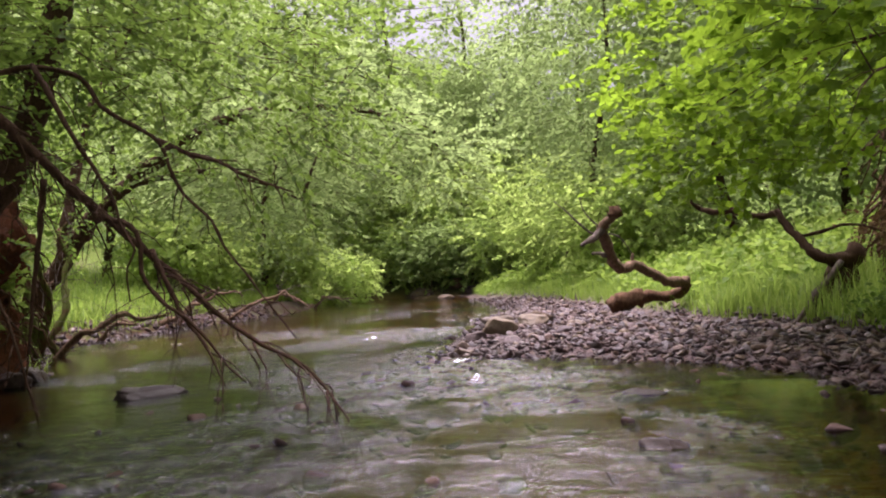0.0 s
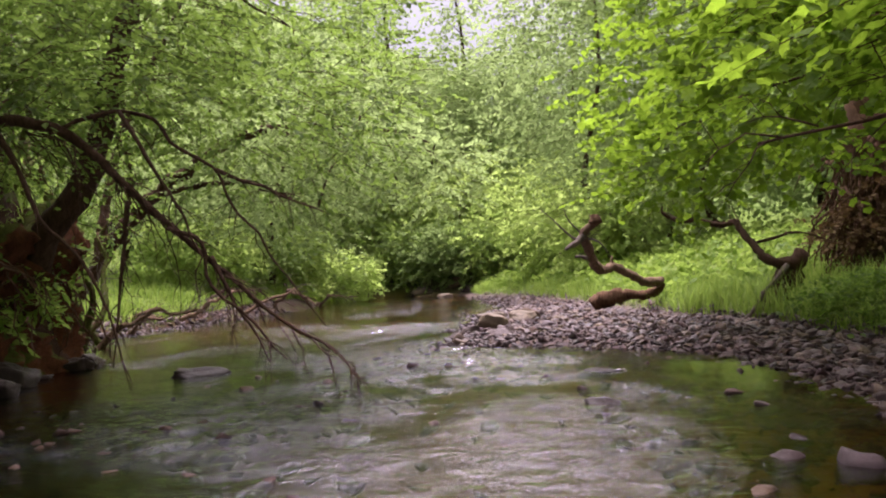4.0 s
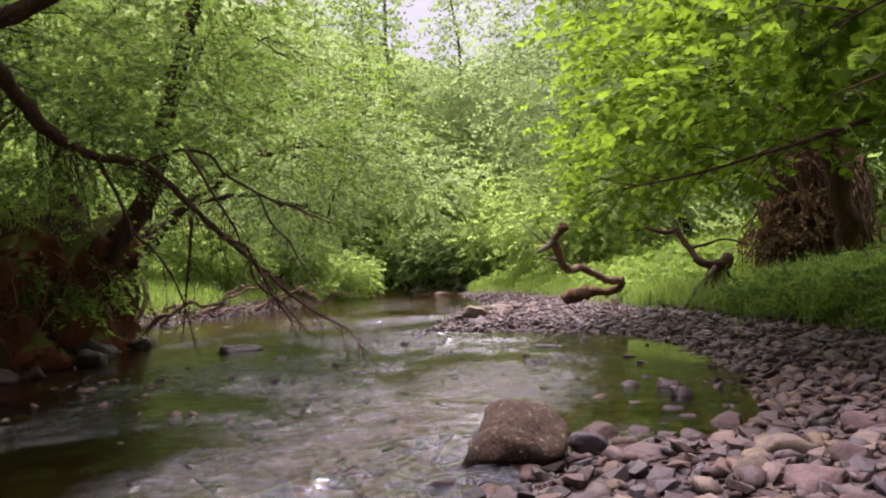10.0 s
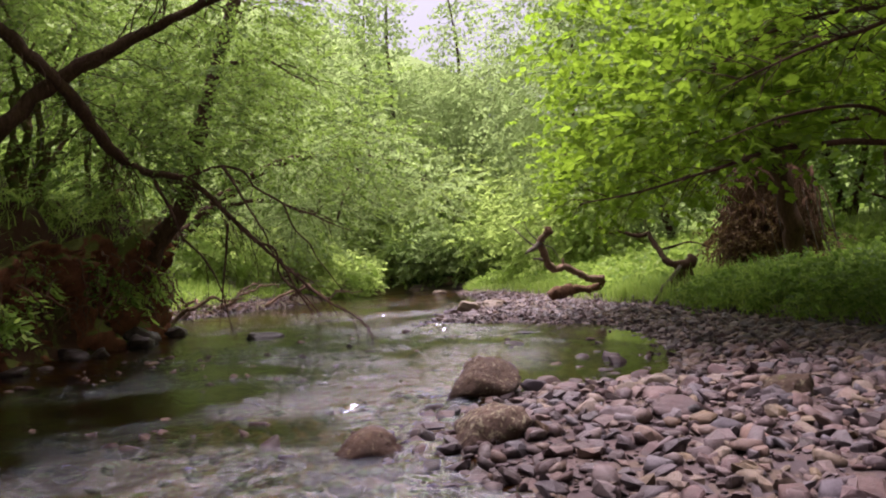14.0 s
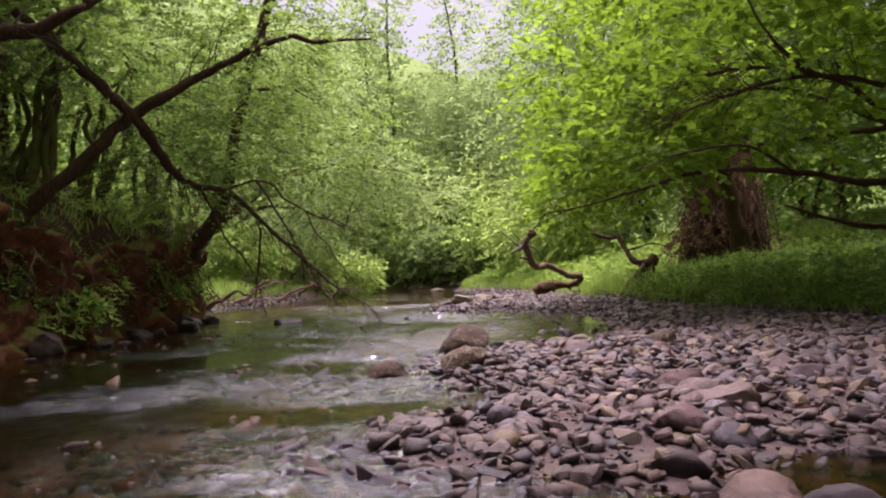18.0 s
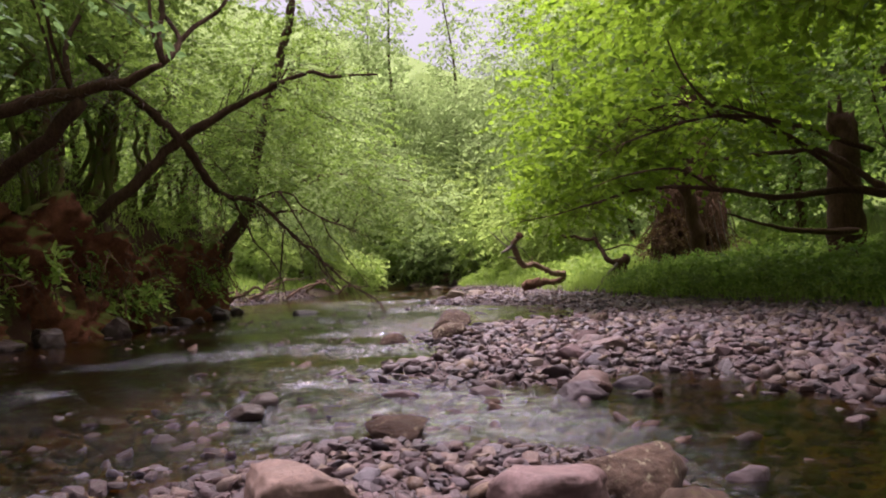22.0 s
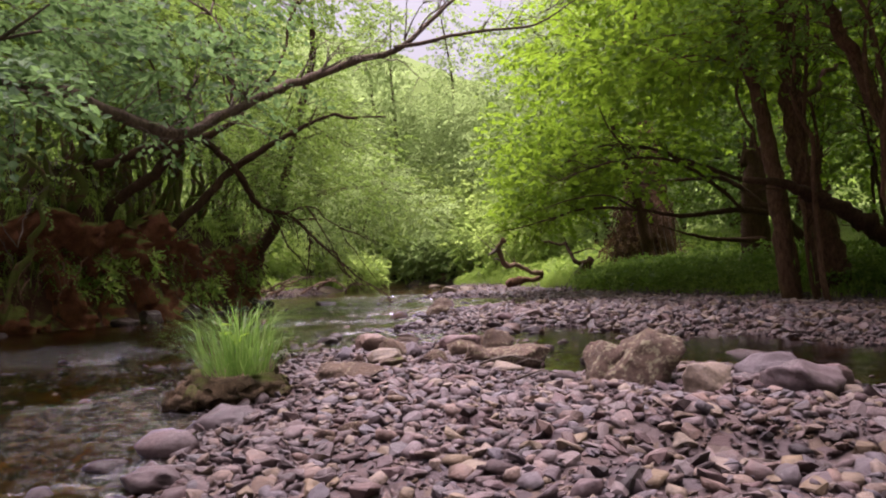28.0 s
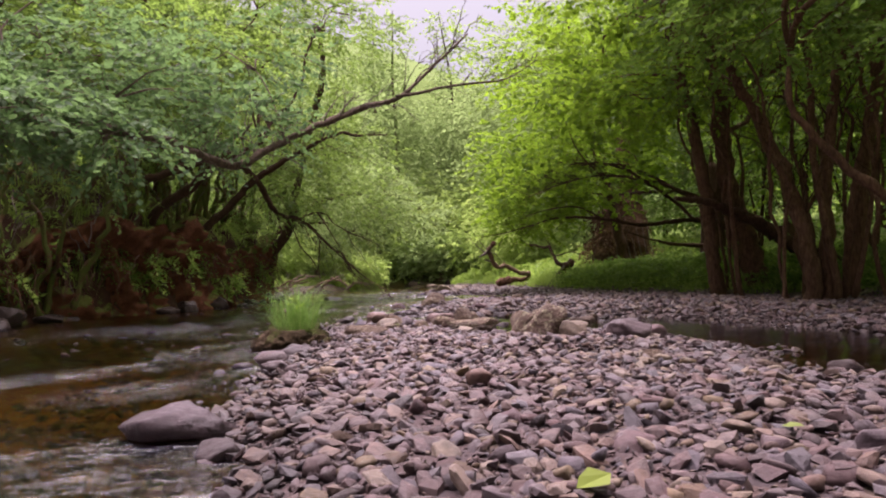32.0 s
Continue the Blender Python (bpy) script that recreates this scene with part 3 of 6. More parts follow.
def ripples(x, y):
    """Height of the running water: short crooked waves, rough in the current and calm in the pools."""
    current = np.interp(y, [-20, -9, -5, -2, 1, 4, 8, 14, 20, 27], [-2.2, -2.2, -1.9, -1.3, -0.75, -1.2, -2.8, -3.4, -4.6, -7])
    rough = 0.6 + 0.5 * np.exp(-((x - current) / 1.6) ** 2) * np.interp(y, [-10, -4, 0, 4, 7, 12, 25], [0.6, 0.7, 0.9, 1.0, 0.7, 0.5, 0.4])
    lull = waves(x, y * 0.7, 1.5, 4) + 0.6 * waves(x, y * 0.8, 3.3, 9) + 0.4 * waves(x, y * 1.2, 6.1, 3)
    rough = rough * np.clip(0.74 - 0.6 * lull, np.where(y < -2.5, 0.52, 0.3), 1.12)
    rough = np.maximum(rough, 0.95 * np.exp(-((x + 0.2) / 0.7) ** 2 - ((y + 4.9) / 0.5) ** 2))
    rough = np.maximum(rough, 0.88 * np.exp(-((x + 0.7) / 0.9) ** 2 - ((y - 1.6) / 1.5) ** 2))
    rough = np.maximum(rough, 0.9 * np.exp(-((x + 0.9) / 0.9) ** 2 - ((y - 4.6) / 0.6) ** 2))
    rough = rough * (1 - 0.72 * np.clip((x - 0.35) / 0.7, 0, 1) * np.clip((-3.4 - y) / 0.6, 0, 1)) * (1 - 0.72 * np.clip((x + 0.2) / 0.5, 0, 1) * ((y > -0.3) & (y < 4.2)))
    rough = rough * (1 - 0.7 * np.exp(-((x + 1.7) / 0.8) ** 2 - ((y + 1.35) / 0.45) ** 2)) * (1 - 0.6 * np.exp(-((x + 2.5) / 0.8) ** 2 - ((y - 0.9) / 0.4) ** 2)) * (1 - 0.75 * np.exp(-((x + 1.15) / 0.65) ** 2 - ((y + 3.0) / 0.28) ** 2))
    r = np.random.default_rng(15)
    wx2 = x + 0.10 * waves(x, y, 4.1, 2) + 0.05 * waves(x, y, 9.3, 5)
    wy2 = y + 0.10 * waves(x, y, 3.7, 7) + 0.05 * waves(x, y, 8.7, 1)
    h = np.zeros_like(x)
    for k in range(26):
        length = 0.10 * 1.05 ** k
        a = 1.57 + 0.75 * r.standard_normal()
        w = 2 * np.pi / length
        h += length * np.sin(w * (wx2 * math.cos(a) + wy2 * math.sin(a)) + r.uniform(0, 6.28)) * (0.6 + 0.4 * waves(x, y, 1.1 + 0.12 * k, k))
    rough = rough * np.interp(y, [-14, -8.5, -6.5], [0.62, 0.68, 1.0]) ** np.where(x < 0.3, 1.0, 0.3)
    return 0.018 * rough ** 1.3 * h, rough ** 1.4


RUN = [(-8.2, 5.2, -13.4, 10.0, 0.04), (-31, 5.3, 10.0, 37.5, 0.25), (-12, 5.3, -40, -13.4, 0.3)]
wv, wq, wr, wd = [], [], [], []
count = 0
for x0, x1, y0, y1, step in RUN:
    xs = np.linspace(x0, x1, int(round((x1 - x0) / step)) + 1)
    ys = np.linspace(y0, y1, int(round((y1 - y0) / step)) + 1)
    WX, WY = np.meshgrid(xs, ys)
    sdw = shore_distance(WX, WY)
    h, rough = ripples(WX, WY)
    idx = np.arange(WX.size).reshape(WX.shape)
    q = np.stack([idx[:-1, :-1], idx[:-1, 1:], idx[1:, 1:], idx[1:, :-1]], -1).reshape(-1, 4)
    near = (sdw < 0.5).ravel()
    q = q[near[q].any(1)]
    used, inv = np.unique(q, return_inverse=True)
    wv.append(np.stack([WX, WY, h if step < 0.1 else 0 * h], -1).reshape(-1, 3)[used])
    wq.append(inv.reshape(-1, 4) + count)
    wr.append(rough.ravel()[used])
    # Depth tint, plus the bank's and trees' dark reflections painted into the water.
    deep_shade = np.clip(-sdw / 1.6, 0.1, 1) * np.clip((-WX - 1.2) / 1.6, 0.12, 1) * np.clip((9 - WY) / 4, 0.3, 1) * np.clip((WY + 7) / 3, 0.2, 1)
    deep_shade = np.maximum(deep_shade, np.where((WX > 0.6) & (WY < -3.8), np.clip(-sdw / 0.4, 0, 0.4), 0))
    deep_shade = np.maximum(deep_shade, np.where((WX > -0.4) & (WY > -0.5) & (WY < 4.5), np.clip(-sdw / 0.6, 0, 0.3), 0))
    wd.append(deep_shade.ravel()[used])
    count += len(used)
me = mesh("water", np.vstack(wv), [np.vstack(wq)], mat_water)
at = me.attributes.new("rough_water", 'FLOAT', 'POINT')
at.data.foreach_set("value", np.concatenate(wr).astype(np.float32))
at = me.attributes.new("depth_and_shade", 'FLOAT', 'POINT')
at.data.foreach_set("value", np.concatenate(wd).astype(np.float32))
tagged(new("water", me), "shallow brown stream water with pale ripples", "water", kind="structure")

# ---- trees of the left bank ----
LIMB_A = [(-6.1, 0.5, 1.0), (-5.56, 0.9, 1.63), (-5.08, 1.1, 2.12), (-4.63, 1.4, 2.70), (-4.23, 1.6, 3.03), (-3.81, 1.8, 3.33), (-3.20, 2.0, 3.66), (-2.85, 2.1, 3.80)]
LIMB_HOOK = [(-2.85, 2.1, 3.80), (-2.6, 2.2, 3.72), (-2.32, 2.2, 3.72), (-1.84, 2.2, 3.71)]
LIMB_B = [(-5.5, 0.6, 3.75), (-5.14, 0.9, 3.33), (-4.92, 1.2, 3.01), (-4.63, 1.45, 2.66), (-4.57, 2.0, 2.22), (-4.50, 2.6, 1.95), (-4.23, 3.0, 1.93),
          (-3.92, 3.1, 1.71), (-3.50, 3.2, 1.28), (-3.07, 3.3, 0.85), (-2.61, 3.3, 0.47), (-2.25, 3.3, 0.28), (-2.07, 3.3, 0.06)]
alder = tree("alder_tree", "alder with a crossed, drooping limb over the stream", LIMB_A, (0.11, 0.09, 0.08, 0.07, 0.055, 0.04, 0.03),
     limbs=[(LIMB_HOOK, (0.03, 0.022, 0.01)), (LIMB_B, (0.05, 0.055, 0.06, 0.06, 0.045, 0.03, 0.022, 0.014, 0.006))],
     blobs=[(-4.2, 3.6, 2.9, 1.2, 1.4, 0.8, 300), (-5.0, 3.2, 2.3, 0.9, 1.1, 0.6, 200), (-5.5, 4.2, 3.2, 1.1, 1.3, 0.8, 240), (-4.6, 4.6, 3.8, 1.1, 1.3, 0.7, 240), (-3.3, 4.6, 2.4, 1.2, 1.4, 0.9, 260), (-3.4, 2.5, 3.9, 1.1, 0.9, 0.5, 130), (-5.2, 1.8, 3.9, 1.0, 1.2, 0.8, 160), (-2.2, 4.6, 2.6, 0.8, 1.0, 0.6, 90)],
     leaf=0.065, leaf_mat=mat_leaf_ald_shade, seed=3, reach=False)
HANG = [[(-4.35, 2.6, 1.95), (-4.17, 2.6, 1.62), (-4.02, 2.6, 1.27), (-3.84, 2.7, 1.04), (-3.65, 2.7, 0.71), (-3.53, 2.8, 0.10)],
        [(-3.73, 3.15, 1.44), (-3.75, 3.1, 0.97), (-3.80, 3.1, 0.49), (-3.84, 3.1, 0.22)], [(-3.14, 3.25, 1.0), (-2.96, 3.2, 0.67), (-2.81, 3.2, 0.45), (-2.69, 3.2, 0.2)],
        [(-4.23, 3.0, 1.95), (-3.85, 3.2, 2.12), (-3.58, 3.3, 2.07), (-3.45, 3.3, 1.89), (-3.25, 3.3, 1.76), (-3.09, 3.3, 1.65), (-3.03, 3.3, 1.49), (-2.95, 3.3, 1.33), (-2.78, 3.3, 1.16), (-2.72, 3.3, 1.01), (-2.59, 3.3, 0.84), (-2.47, 3.3, 0.67), (-2.3, 3.3, 0.45)],
        [(-3.12, 3.32, 1.66), (-2.92, 3.35, 1.56), (-2.75, 3.35, 1.51), (-2.57, 3.35, 1.41), (-2.3, 3.35, 1.3)],
        [(-3.75, 3.1, 2.1), (-3.55, 3.0, 1.86), (-3.45, 3.0, 1.69), (-3.33, 3.0, 1.47), (-3.22, 3.0, 1.28), (-3.18, 3.0, 1.14), (-3.10, 3.0, 0.99), (-3.15, 3.0, 0.89), (-3.13, 3.0, 0.71)],
        [(-3.42, 3.15, 1.22), (-3.14, 3.1, 1.09), (-3.12, 3.1, 0.86), (-3.03, 3.1, 0.72), (-2.87, 3.1, 0.60), (-2.73, 3.1, 0.47), (-2.63, 3.1, 0.33), (-2.53, 3.1, 0.24)]]
for k, line in enumerate(HANG):
    branch = limb_part("hanging_branch", line, (0.018, 0.014, 0.009, 0.004), mat_bark, alder, 7, 0.06, 0.08)
    bare_twigs(alder, line, 8, 0.36, 0.006, mat_bark, 170 + k, under=branch)
bare_twigs(alder, LIMB_B[6:], 26, 0.6, 0.008, mat_bark, 75)
bare_twigs(alder, LIMB_B[4:9], 18, 0.8, 0.007, mat_bark, 78, 0.8)
bare_twigs(alder, LIMB_B[1:6], 24, 0.7, 0.007, mat_bark, 79, 0.2)
bare_twigs(alder, LIMB_A[3:], 26, 0.7, 0.009, mat_bark, 76, 0.1)
bare_twigs(alder, LIMB_HOOK, 10, 0.5, 0.006, mat_bark, 77, 0.1)
tree("leaning_alder", "leaning alder with a dark trunk on the bank", [(-5.7, 4.4, 0.4), (-5.48, 4.4, 0.91), (-5.22, 4.4, 1.36), (-4.93, 4.5, 1.77), (-4.79, 4.6, 2.40), (-4.68, 4.8, 3.28), (-4.58, 5.0, 3.96), (-4.40, 5.2, 5.0), (-4.2, 5.4, 6.2), (-4.3, 5.6, 7.5)],
     (0.15, 0.13, 0.10, 0.09, 0.08, 0.07, 0.05), blobs=[(-5.4, 6.2, 3.6, 1.4, 1.8, 1.2, 330), (-4.6, 5.6, 5.0, 1.5, 1.8, 1.2, 330), (-4.2, 5.4, 6.8, 1.6, 1.8, 1.3, 300), (-3.6, 6.6, 4.0, 1.2, 1.4, 1.0, 200)],
     leaf=0.07, leaf_mat=mat_leaf_ald_shade, seed=4)
# The highest leaf masses are added out of view to shade the left side.
broken = tree("broken_alder", "bare broken alder limb above the earth bank, with unseen shading leaves added", [(-5.9, -0.9, 1.2), (-5.61, -1.0, 1.72), (-5.08, -1.1, 2.09), (-4.69, -1.2, 2.31), (-4.31, -1.3, 2.57)],
     (0.10, 0.085, 0.08, 0.07), limbs=[([(-5.4, -1.65, 2.3), (-5.08, -1.6, 2.38), (-4.81, -1.5, 2.50), (-4.54, -1.4, 2.61), (-4.25, -1.3, 2.68), (-3.90, -1.2, 2.77), (-3.53, -1.1, 2.96)], (0.07, 0.07, 0.065, 0.06, 0.03))],
     blobs=[(-5.0, -1.4, 4.3, 1.5, 1.7, 1.0, 300), (-4.4, -0.2, 4.6, 1.2, 1.4, 0.7, 200), (-4.2, -2.6, 4.1, 1.2, 1.3, 0.7, 220), (-5.6, 0.4, 5.4, 1.8, 2.2, 1.1, 330), (-4.2, 0.5, 6.8, 1.8, 2.0, 0.8, 300), (-3.8, 4.0, 7.2, 1.8, 2.0, 0.8, 300), (-4.4, 2.2, 6.2, 1.4, 1.6, 0.8, 240)], leaf=0.08, leaf_mat=mat_leaf_ald_shade, seed=5)
bare_twigs(broken, [(-5.08, -1.6, 2.38), (-4.54, -1.4, 2.61), (-3.53, -1.1, 2.96)], 24, 0.5, 0.007, mat_bark_pale, 81, 0.1)
DIAG = [(-2.38, -6.6, 1.87), (-2.28, -6.2, 1.81), (-2.06, -5.8, 1.73), (-1.87, -5.4, 1.98), (-1.48, -5.1, 2.26), (-1.08, -4.8, 2.49), (-0.79, -4.7, 2.62), (-0.5, -4.6, 2.71), (-0.15, -4.4, 3.05), (0.37, -4.1, 3.61)]
willow = tree("willow_tree", "willow leaning over the water with a long pale limb", [(-6.2, -5.6, 1.2), (-5.4, -5.9, 2.0), (-4.3, -6.3, 2.25), (-3.3, -6.6, 2.05), (-2.38, -6.6, 1.87)],
     (0.07, 0.06, 0.052, 0.046, 0.042), limbs=[(DIAG, (0.042, 0.045, 0.04, 0.034, 0.028, 0.02, 0.01)), ([(-0.5, -4.6, 2.71), (-0.01, -4.6, 2.79), (0.42, -4.5, 2.86), (0.85, -4.4, 2.92), (1.22, -4.4, 3.12)], (0.022, 0.016, 0.012, 0.006))],
     blobs=[(-3.0, -6.2, 2.5, 0.9, 0.7, 0.4, 150), (-2.1, -5.6, 2.25, 0.7, 0.6, 0.35, 110), (-3.9, -5.9, 3.0, 1.0, 0.9, 0.6, 150), (-2.4, -4.8, 3.3, 1.0, 0.8, 0.5, 90), (-5.6, -3.4, 5.0, 1.8, 2.2, 1.0, 80), (-4.9, -4.2, 3.7, 1.3, 1.6, 0.8, 70), (-5.2, -6.6, 2.15, 0.8, 0.5, 0.4, 90), (-4.3, -6.9, 2.3, 0.7, 0.45, 0.35, 100), (-3.4, -7.1, 2.1, 0.65, 0.4, 0.3, 90), (-4.6, -7.5, 2.2, 0.9, 0.4, 0.3, 120), (-3.5, -7.5, 1.95, 0.7, 0.35, 0.28, 110), (-2.7, -7.1, 1.8, 0.5, 0.3, 0.22, 70)],
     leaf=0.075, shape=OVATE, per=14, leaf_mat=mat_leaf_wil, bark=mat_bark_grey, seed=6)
bare_twigs(willow, DIAG, 34, 0.6, 0.009, mat_bark_pale, 83, -0.1)
bare_twigs(willow, [(-0.5, -4.6, 2.71), (0.42, -4.5, 2.86), (1.22, -4.4, 3.12)], 16, 0.45, 0.006, mat_bark_pale, 84, 0.0)
for k, (x, y, h, lean) in enumerate([(-7.0, 0.5, 6.5, 0.3), (-7.4, -3.2, 6.5, 0.5), (-8.0, 3.5, 7, 0.2), (-9.0, -1.2, 7, 0.3), (-9.4, 1.8, 7, 0.2), (-8.9, -4.6, 7, 0.3)]):
    z = height(x, y) - 0.1
    tree("bank_tree", "slender mossy tree on the wooded bank", [(x, y, z), (x + lean * 0.5, y, z + h * 0.3), (x + lean, y + 0.2, z + h * 0.6), (x + lean * 1.3, y, z + h)], (0.11, 0.08, 0.055, 0.025),
         blobs=[(x + lean, y, z + 1.3, 1.0, 1.4, 0.8, 130), (x + lean, y, z + 2.6, 1.3, 1.6, 0.9, 220), (x + lean + 0.4, y + 0.6, z + 4.2, 1.6, 1.8, 1.1, 260 if y > -2 else 130), (x + lean, y - 0.5, z + 5.8, 1.6, 1.8, 1.1, 240 if y > -2 else 100)],
         leaf=0.085, shape=CLUMP, leaf_mat=mat_leaf_ald_shade, bark=mat_bark, seed=20 + k, group="trees on the left bank")

# An alder, given the pale hazed leaf colour to brighten it.
tree("overhanging_alder", "alder of the low bank reaching far over the stream", [(-8.1, 8.6, 0.3), (-7.5, 8.6, 1.3), (-6.6, 8.5, 2.2), (-5.6, 8.5, 2.9), (-4.5, 8.5, 3.2), (-3.2, 8.8, 3.2), (-2.1, 9.2, 2.9)], (0.14, 0.12, 0.10, 0.08, 0.06, 0.035, 0.01),
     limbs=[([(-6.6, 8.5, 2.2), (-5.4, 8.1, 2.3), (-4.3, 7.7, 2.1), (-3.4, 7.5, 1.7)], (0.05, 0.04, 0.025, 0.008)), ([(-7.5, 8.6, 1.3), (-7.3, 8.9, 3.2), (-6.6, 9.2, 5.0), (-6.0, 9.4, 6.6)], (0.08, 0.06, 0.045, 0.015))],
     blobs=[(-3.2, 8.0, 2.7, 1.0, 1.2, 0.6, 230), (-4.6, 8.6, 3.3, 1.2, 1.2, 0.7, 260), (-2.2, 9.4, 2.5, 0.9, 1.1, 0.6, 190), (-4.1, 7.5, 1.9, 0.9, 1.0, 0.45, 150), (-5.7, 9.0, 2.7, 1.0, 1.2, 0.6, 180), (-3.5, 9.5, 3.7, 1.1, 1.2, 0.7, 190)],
     leaf=0.075, leaf_mat=mat_leaf_hazed, seed=13)

# ---- trees of the right bank ----
SYC = dict(leaf=0.088, shape=LOBED, per=10, length=0.5, leaf_mat=mat_leaf_syc, droop=0.12, flat=0.22)
# The last two leaf masses hang out of view, added to shade the gravel.
tree("sycamore_tree", "tall sycamore with twin trunks, a spreading canopy and added unseen shading leaves", [(4.64, -1.8, 0.0), (4.47, -1.8, 0.97), (4.23, -1.8, 1.65), (4.16, -1.8, 2.54), (4.09, -1.9, 3.33), (3.98, -2.0, 4.27), (3.9, -2, 6.5)], (0.19, 0.145, 0.12, 0.11, 0.08, 0.04),
     limbs=[([(3.98, -2.0, 0.0), (3.84, -2.0, 1.02), (3.79, -2.0, 1.65), (3.68, -2.0, 2.53), (3.52, -2.0, 3.41), (3.41, -2.0, 4.31), (3.2, -1.8, 6)], (0.12, 0.10, 0.09, 0.08, 0.06, 0.03))],
     blobs=[(2.6, -0.8, 3.8, 1.3, 1.5, 0.7, 240), (4.6, 0.8, 5.2, 1.6, 1.8, 0.8, 260), (5.6, 3.4, 5.0, 1.7, 2.0, 0.9, 260), (4.0, 3.2, 5.4, 1.5, 1.8, 0.8, 220), (5.8, 0.8, 3.9, 1.3, 1.6, 0.7, 170), (2.4, 1.6, 4.4, 1.6, 2.0, 1.1, 330), (3.6, -3.0, 4.7, 1.6, 1.8, 0.8, 260), (3.0, 0.5, 6.0, 2.0, 2.6, 1.2, 190), (5.2, -0.5, 4.2, 1.6, 2.2, 1.2, 300), (3.0, -1.8, 3.3, 1.0, 1.2, 0.5, 140), (6.5, -2.5, 3.6, 1.5, 2.2, 1.2, 260), (7, 1.5, 3.2, 1.6, 2.2, 1.3, 240), (4.4, -2.5, 6.2, 2.6, 2.8, 1.2, 420), (4.8, 2.5, 6.0, 2.4, 2.8, 1.3, 380), (2.6, -3.2, 5.8, 1.6, 2.0, 0.7, 260), (1.9, -0.4, 6.0, 1.5, 1.6, 0.7, 60)], bark=mat_root, seed=7, **SYC)
hazel = tree("hazel_tree", "low spreading tree with a long horizontal limb", [(6.0, 1.6, 0.2), (5.3, 1.4, 1.25), (4.49, 1.2, 1.46), (3.64, 0.9, 1.40), (3.16, 0.8, 1.44), (2.64, 0.75, 1.53), (2.21, 0.8, 1.59), (1.73, 1.0, 1.61), (1.27, 1.2, 1.51), (0.72, 1.4, 1.38), (0.21, 1.6, 1.31)],
     (0.10, 0.08, 0.06, 0.045, 0.035, 0.028, 0.02, 0.012, 0.006),
     limbs=[([(5.3, 1.4, 1.25), (4.4, 2.2, 2.2), (3.4, 2.9, 2.9), (2.4, 3.2, 3.0), (1.4, 3.2, 2.8)], (0.05, 0.04, 0.03, 0.02, 0.008)),
            ([(4.49, 1.2, 1.46), (3.7, 1.0, 2.1), (2.9, 1.0, 2.6), (2.0, 1.3, 2.7), (1.2, 1.6, 2.3)], (0.035, 0.03, 0.022, 0.014, 0.006)),
            ([(4.4, 2.2, 2.2), (3.4, 4.0, 2.4), (2.4, 5.0, 2.6), (1.3, 5.4, 2.4), (0.6, 5.8, 2.1)], (0.035, 0.03, 0.022, 0.014, 0.006)),
            ([(2.64, 0.75, 1.53), (2.1, 0.4, 1.75), (1.5, 0.2, 1.7), (1.0, 0.2, 1.55)], (0.018, 0.014, 0.01, 0.004))],
     blobs=[(1.5, 3.0, 2.5, 1.1, 1.5, 0.9, 260), (2.6, 1.2, 2.7, 1.2, 1.4, 0.9, 250), (1.6, 5.2, 2.5, 1.2, 1.6, 0.9, 260), (1.4, 1.6, 2.0, 0.9, 0.9, 0.5, 120), (3.4, 3.6, 3.8, 1.6, 2.2, 1.2, 280), (0.9, 3.6, 3.2, 0.8, 1.2, 0.8, 150), (1.0, 6.2, 1.9, 0.8, 1.0, 0.5, 110)], seed=8, reach=False, **SYC)
bare_twigs(hazel, [(3.16, 0.8, 1.44), (2.21, 0.8, 1.59), (1.27, 1.2, 1.51), (0.21, 1.6, 1.31)], 30, 0.5, 0.006, mat_bark, 86, 0.0)
bare_twigs(hazel, [(3.7, 1.0, 2.1), (2.9, 1.0, 2.6), (2.0, 1.3, 2.7), (1.2, 1.6, 2.3)], 34, 0.7, 0.007, mat_bark, 87, 0.0)
bare_twigs(hazel, [(3.4, 2.9, 2.9), (2.4, 3.2, 3.0), (1.4, 3.2, 2.8)], 16, 0.7, 0.008, mat_bark, 88, 0.0)
low_limb = limb_part("limb", [(4.4, 0.6, 1.9), (3.4, 0.2, 2.2), (2.5, 0.0, 2.3), (1.7, 0.1, 2.15), (1.1, 0.4, 1.95)], (0.035, 0.028, 0.02, 0.013, 0.005), mat_bark, hazel)
bare_twigs(hazel, [(3.4, 0.2, 2.2), (2.5, 0.0, 2.3), (1.7, 0.1, 2.15), (1.1, 0.4, 1.95)], 34, 0.6, 0.006, mat_bark, 89, 0.0, under=low_limb)
limb_part("limb", [(2.5, 0.0, 2.3), (2.1, -0.1, 2.75), (1.9, -0.1, 3.3)], (0.018, 0.013, 0.006), mat_bark, hazel)
tree("sycamore_sapling", "young sycamore with bright layered leaves", [(3.9, 6.2, 0.6), (3.6, 6.1, 2.0), (3.2, 6.0, 3.6), (2.8, 6.0, 5.5), (2.5, 6, 7.5)], (0.14, 0.12, 0.10, 0.07, 0.03),
     blobs=[(1.3, 7.4, 3.4, 1.4, 1.8, 1.2, 200), (2.2, 6.2, 4.8, 1.8, 2.2, 1.3, 230), (1.5, 6, 6.4, 1.8, 2.2, 1.4, 200), (3.6, 8.5, 4.2, 1.8, 2, 1.6, 180)], seed=9, **SYC)
S1 = [(4.46, -4.0, 0.0), (4.46, -4.0, 0.8), (4.29, -4.0, 1.5), (3.99, -4.0, 2.28), (3.62, -4.2, 2.88), (3.18, -4.4, 3.33)]
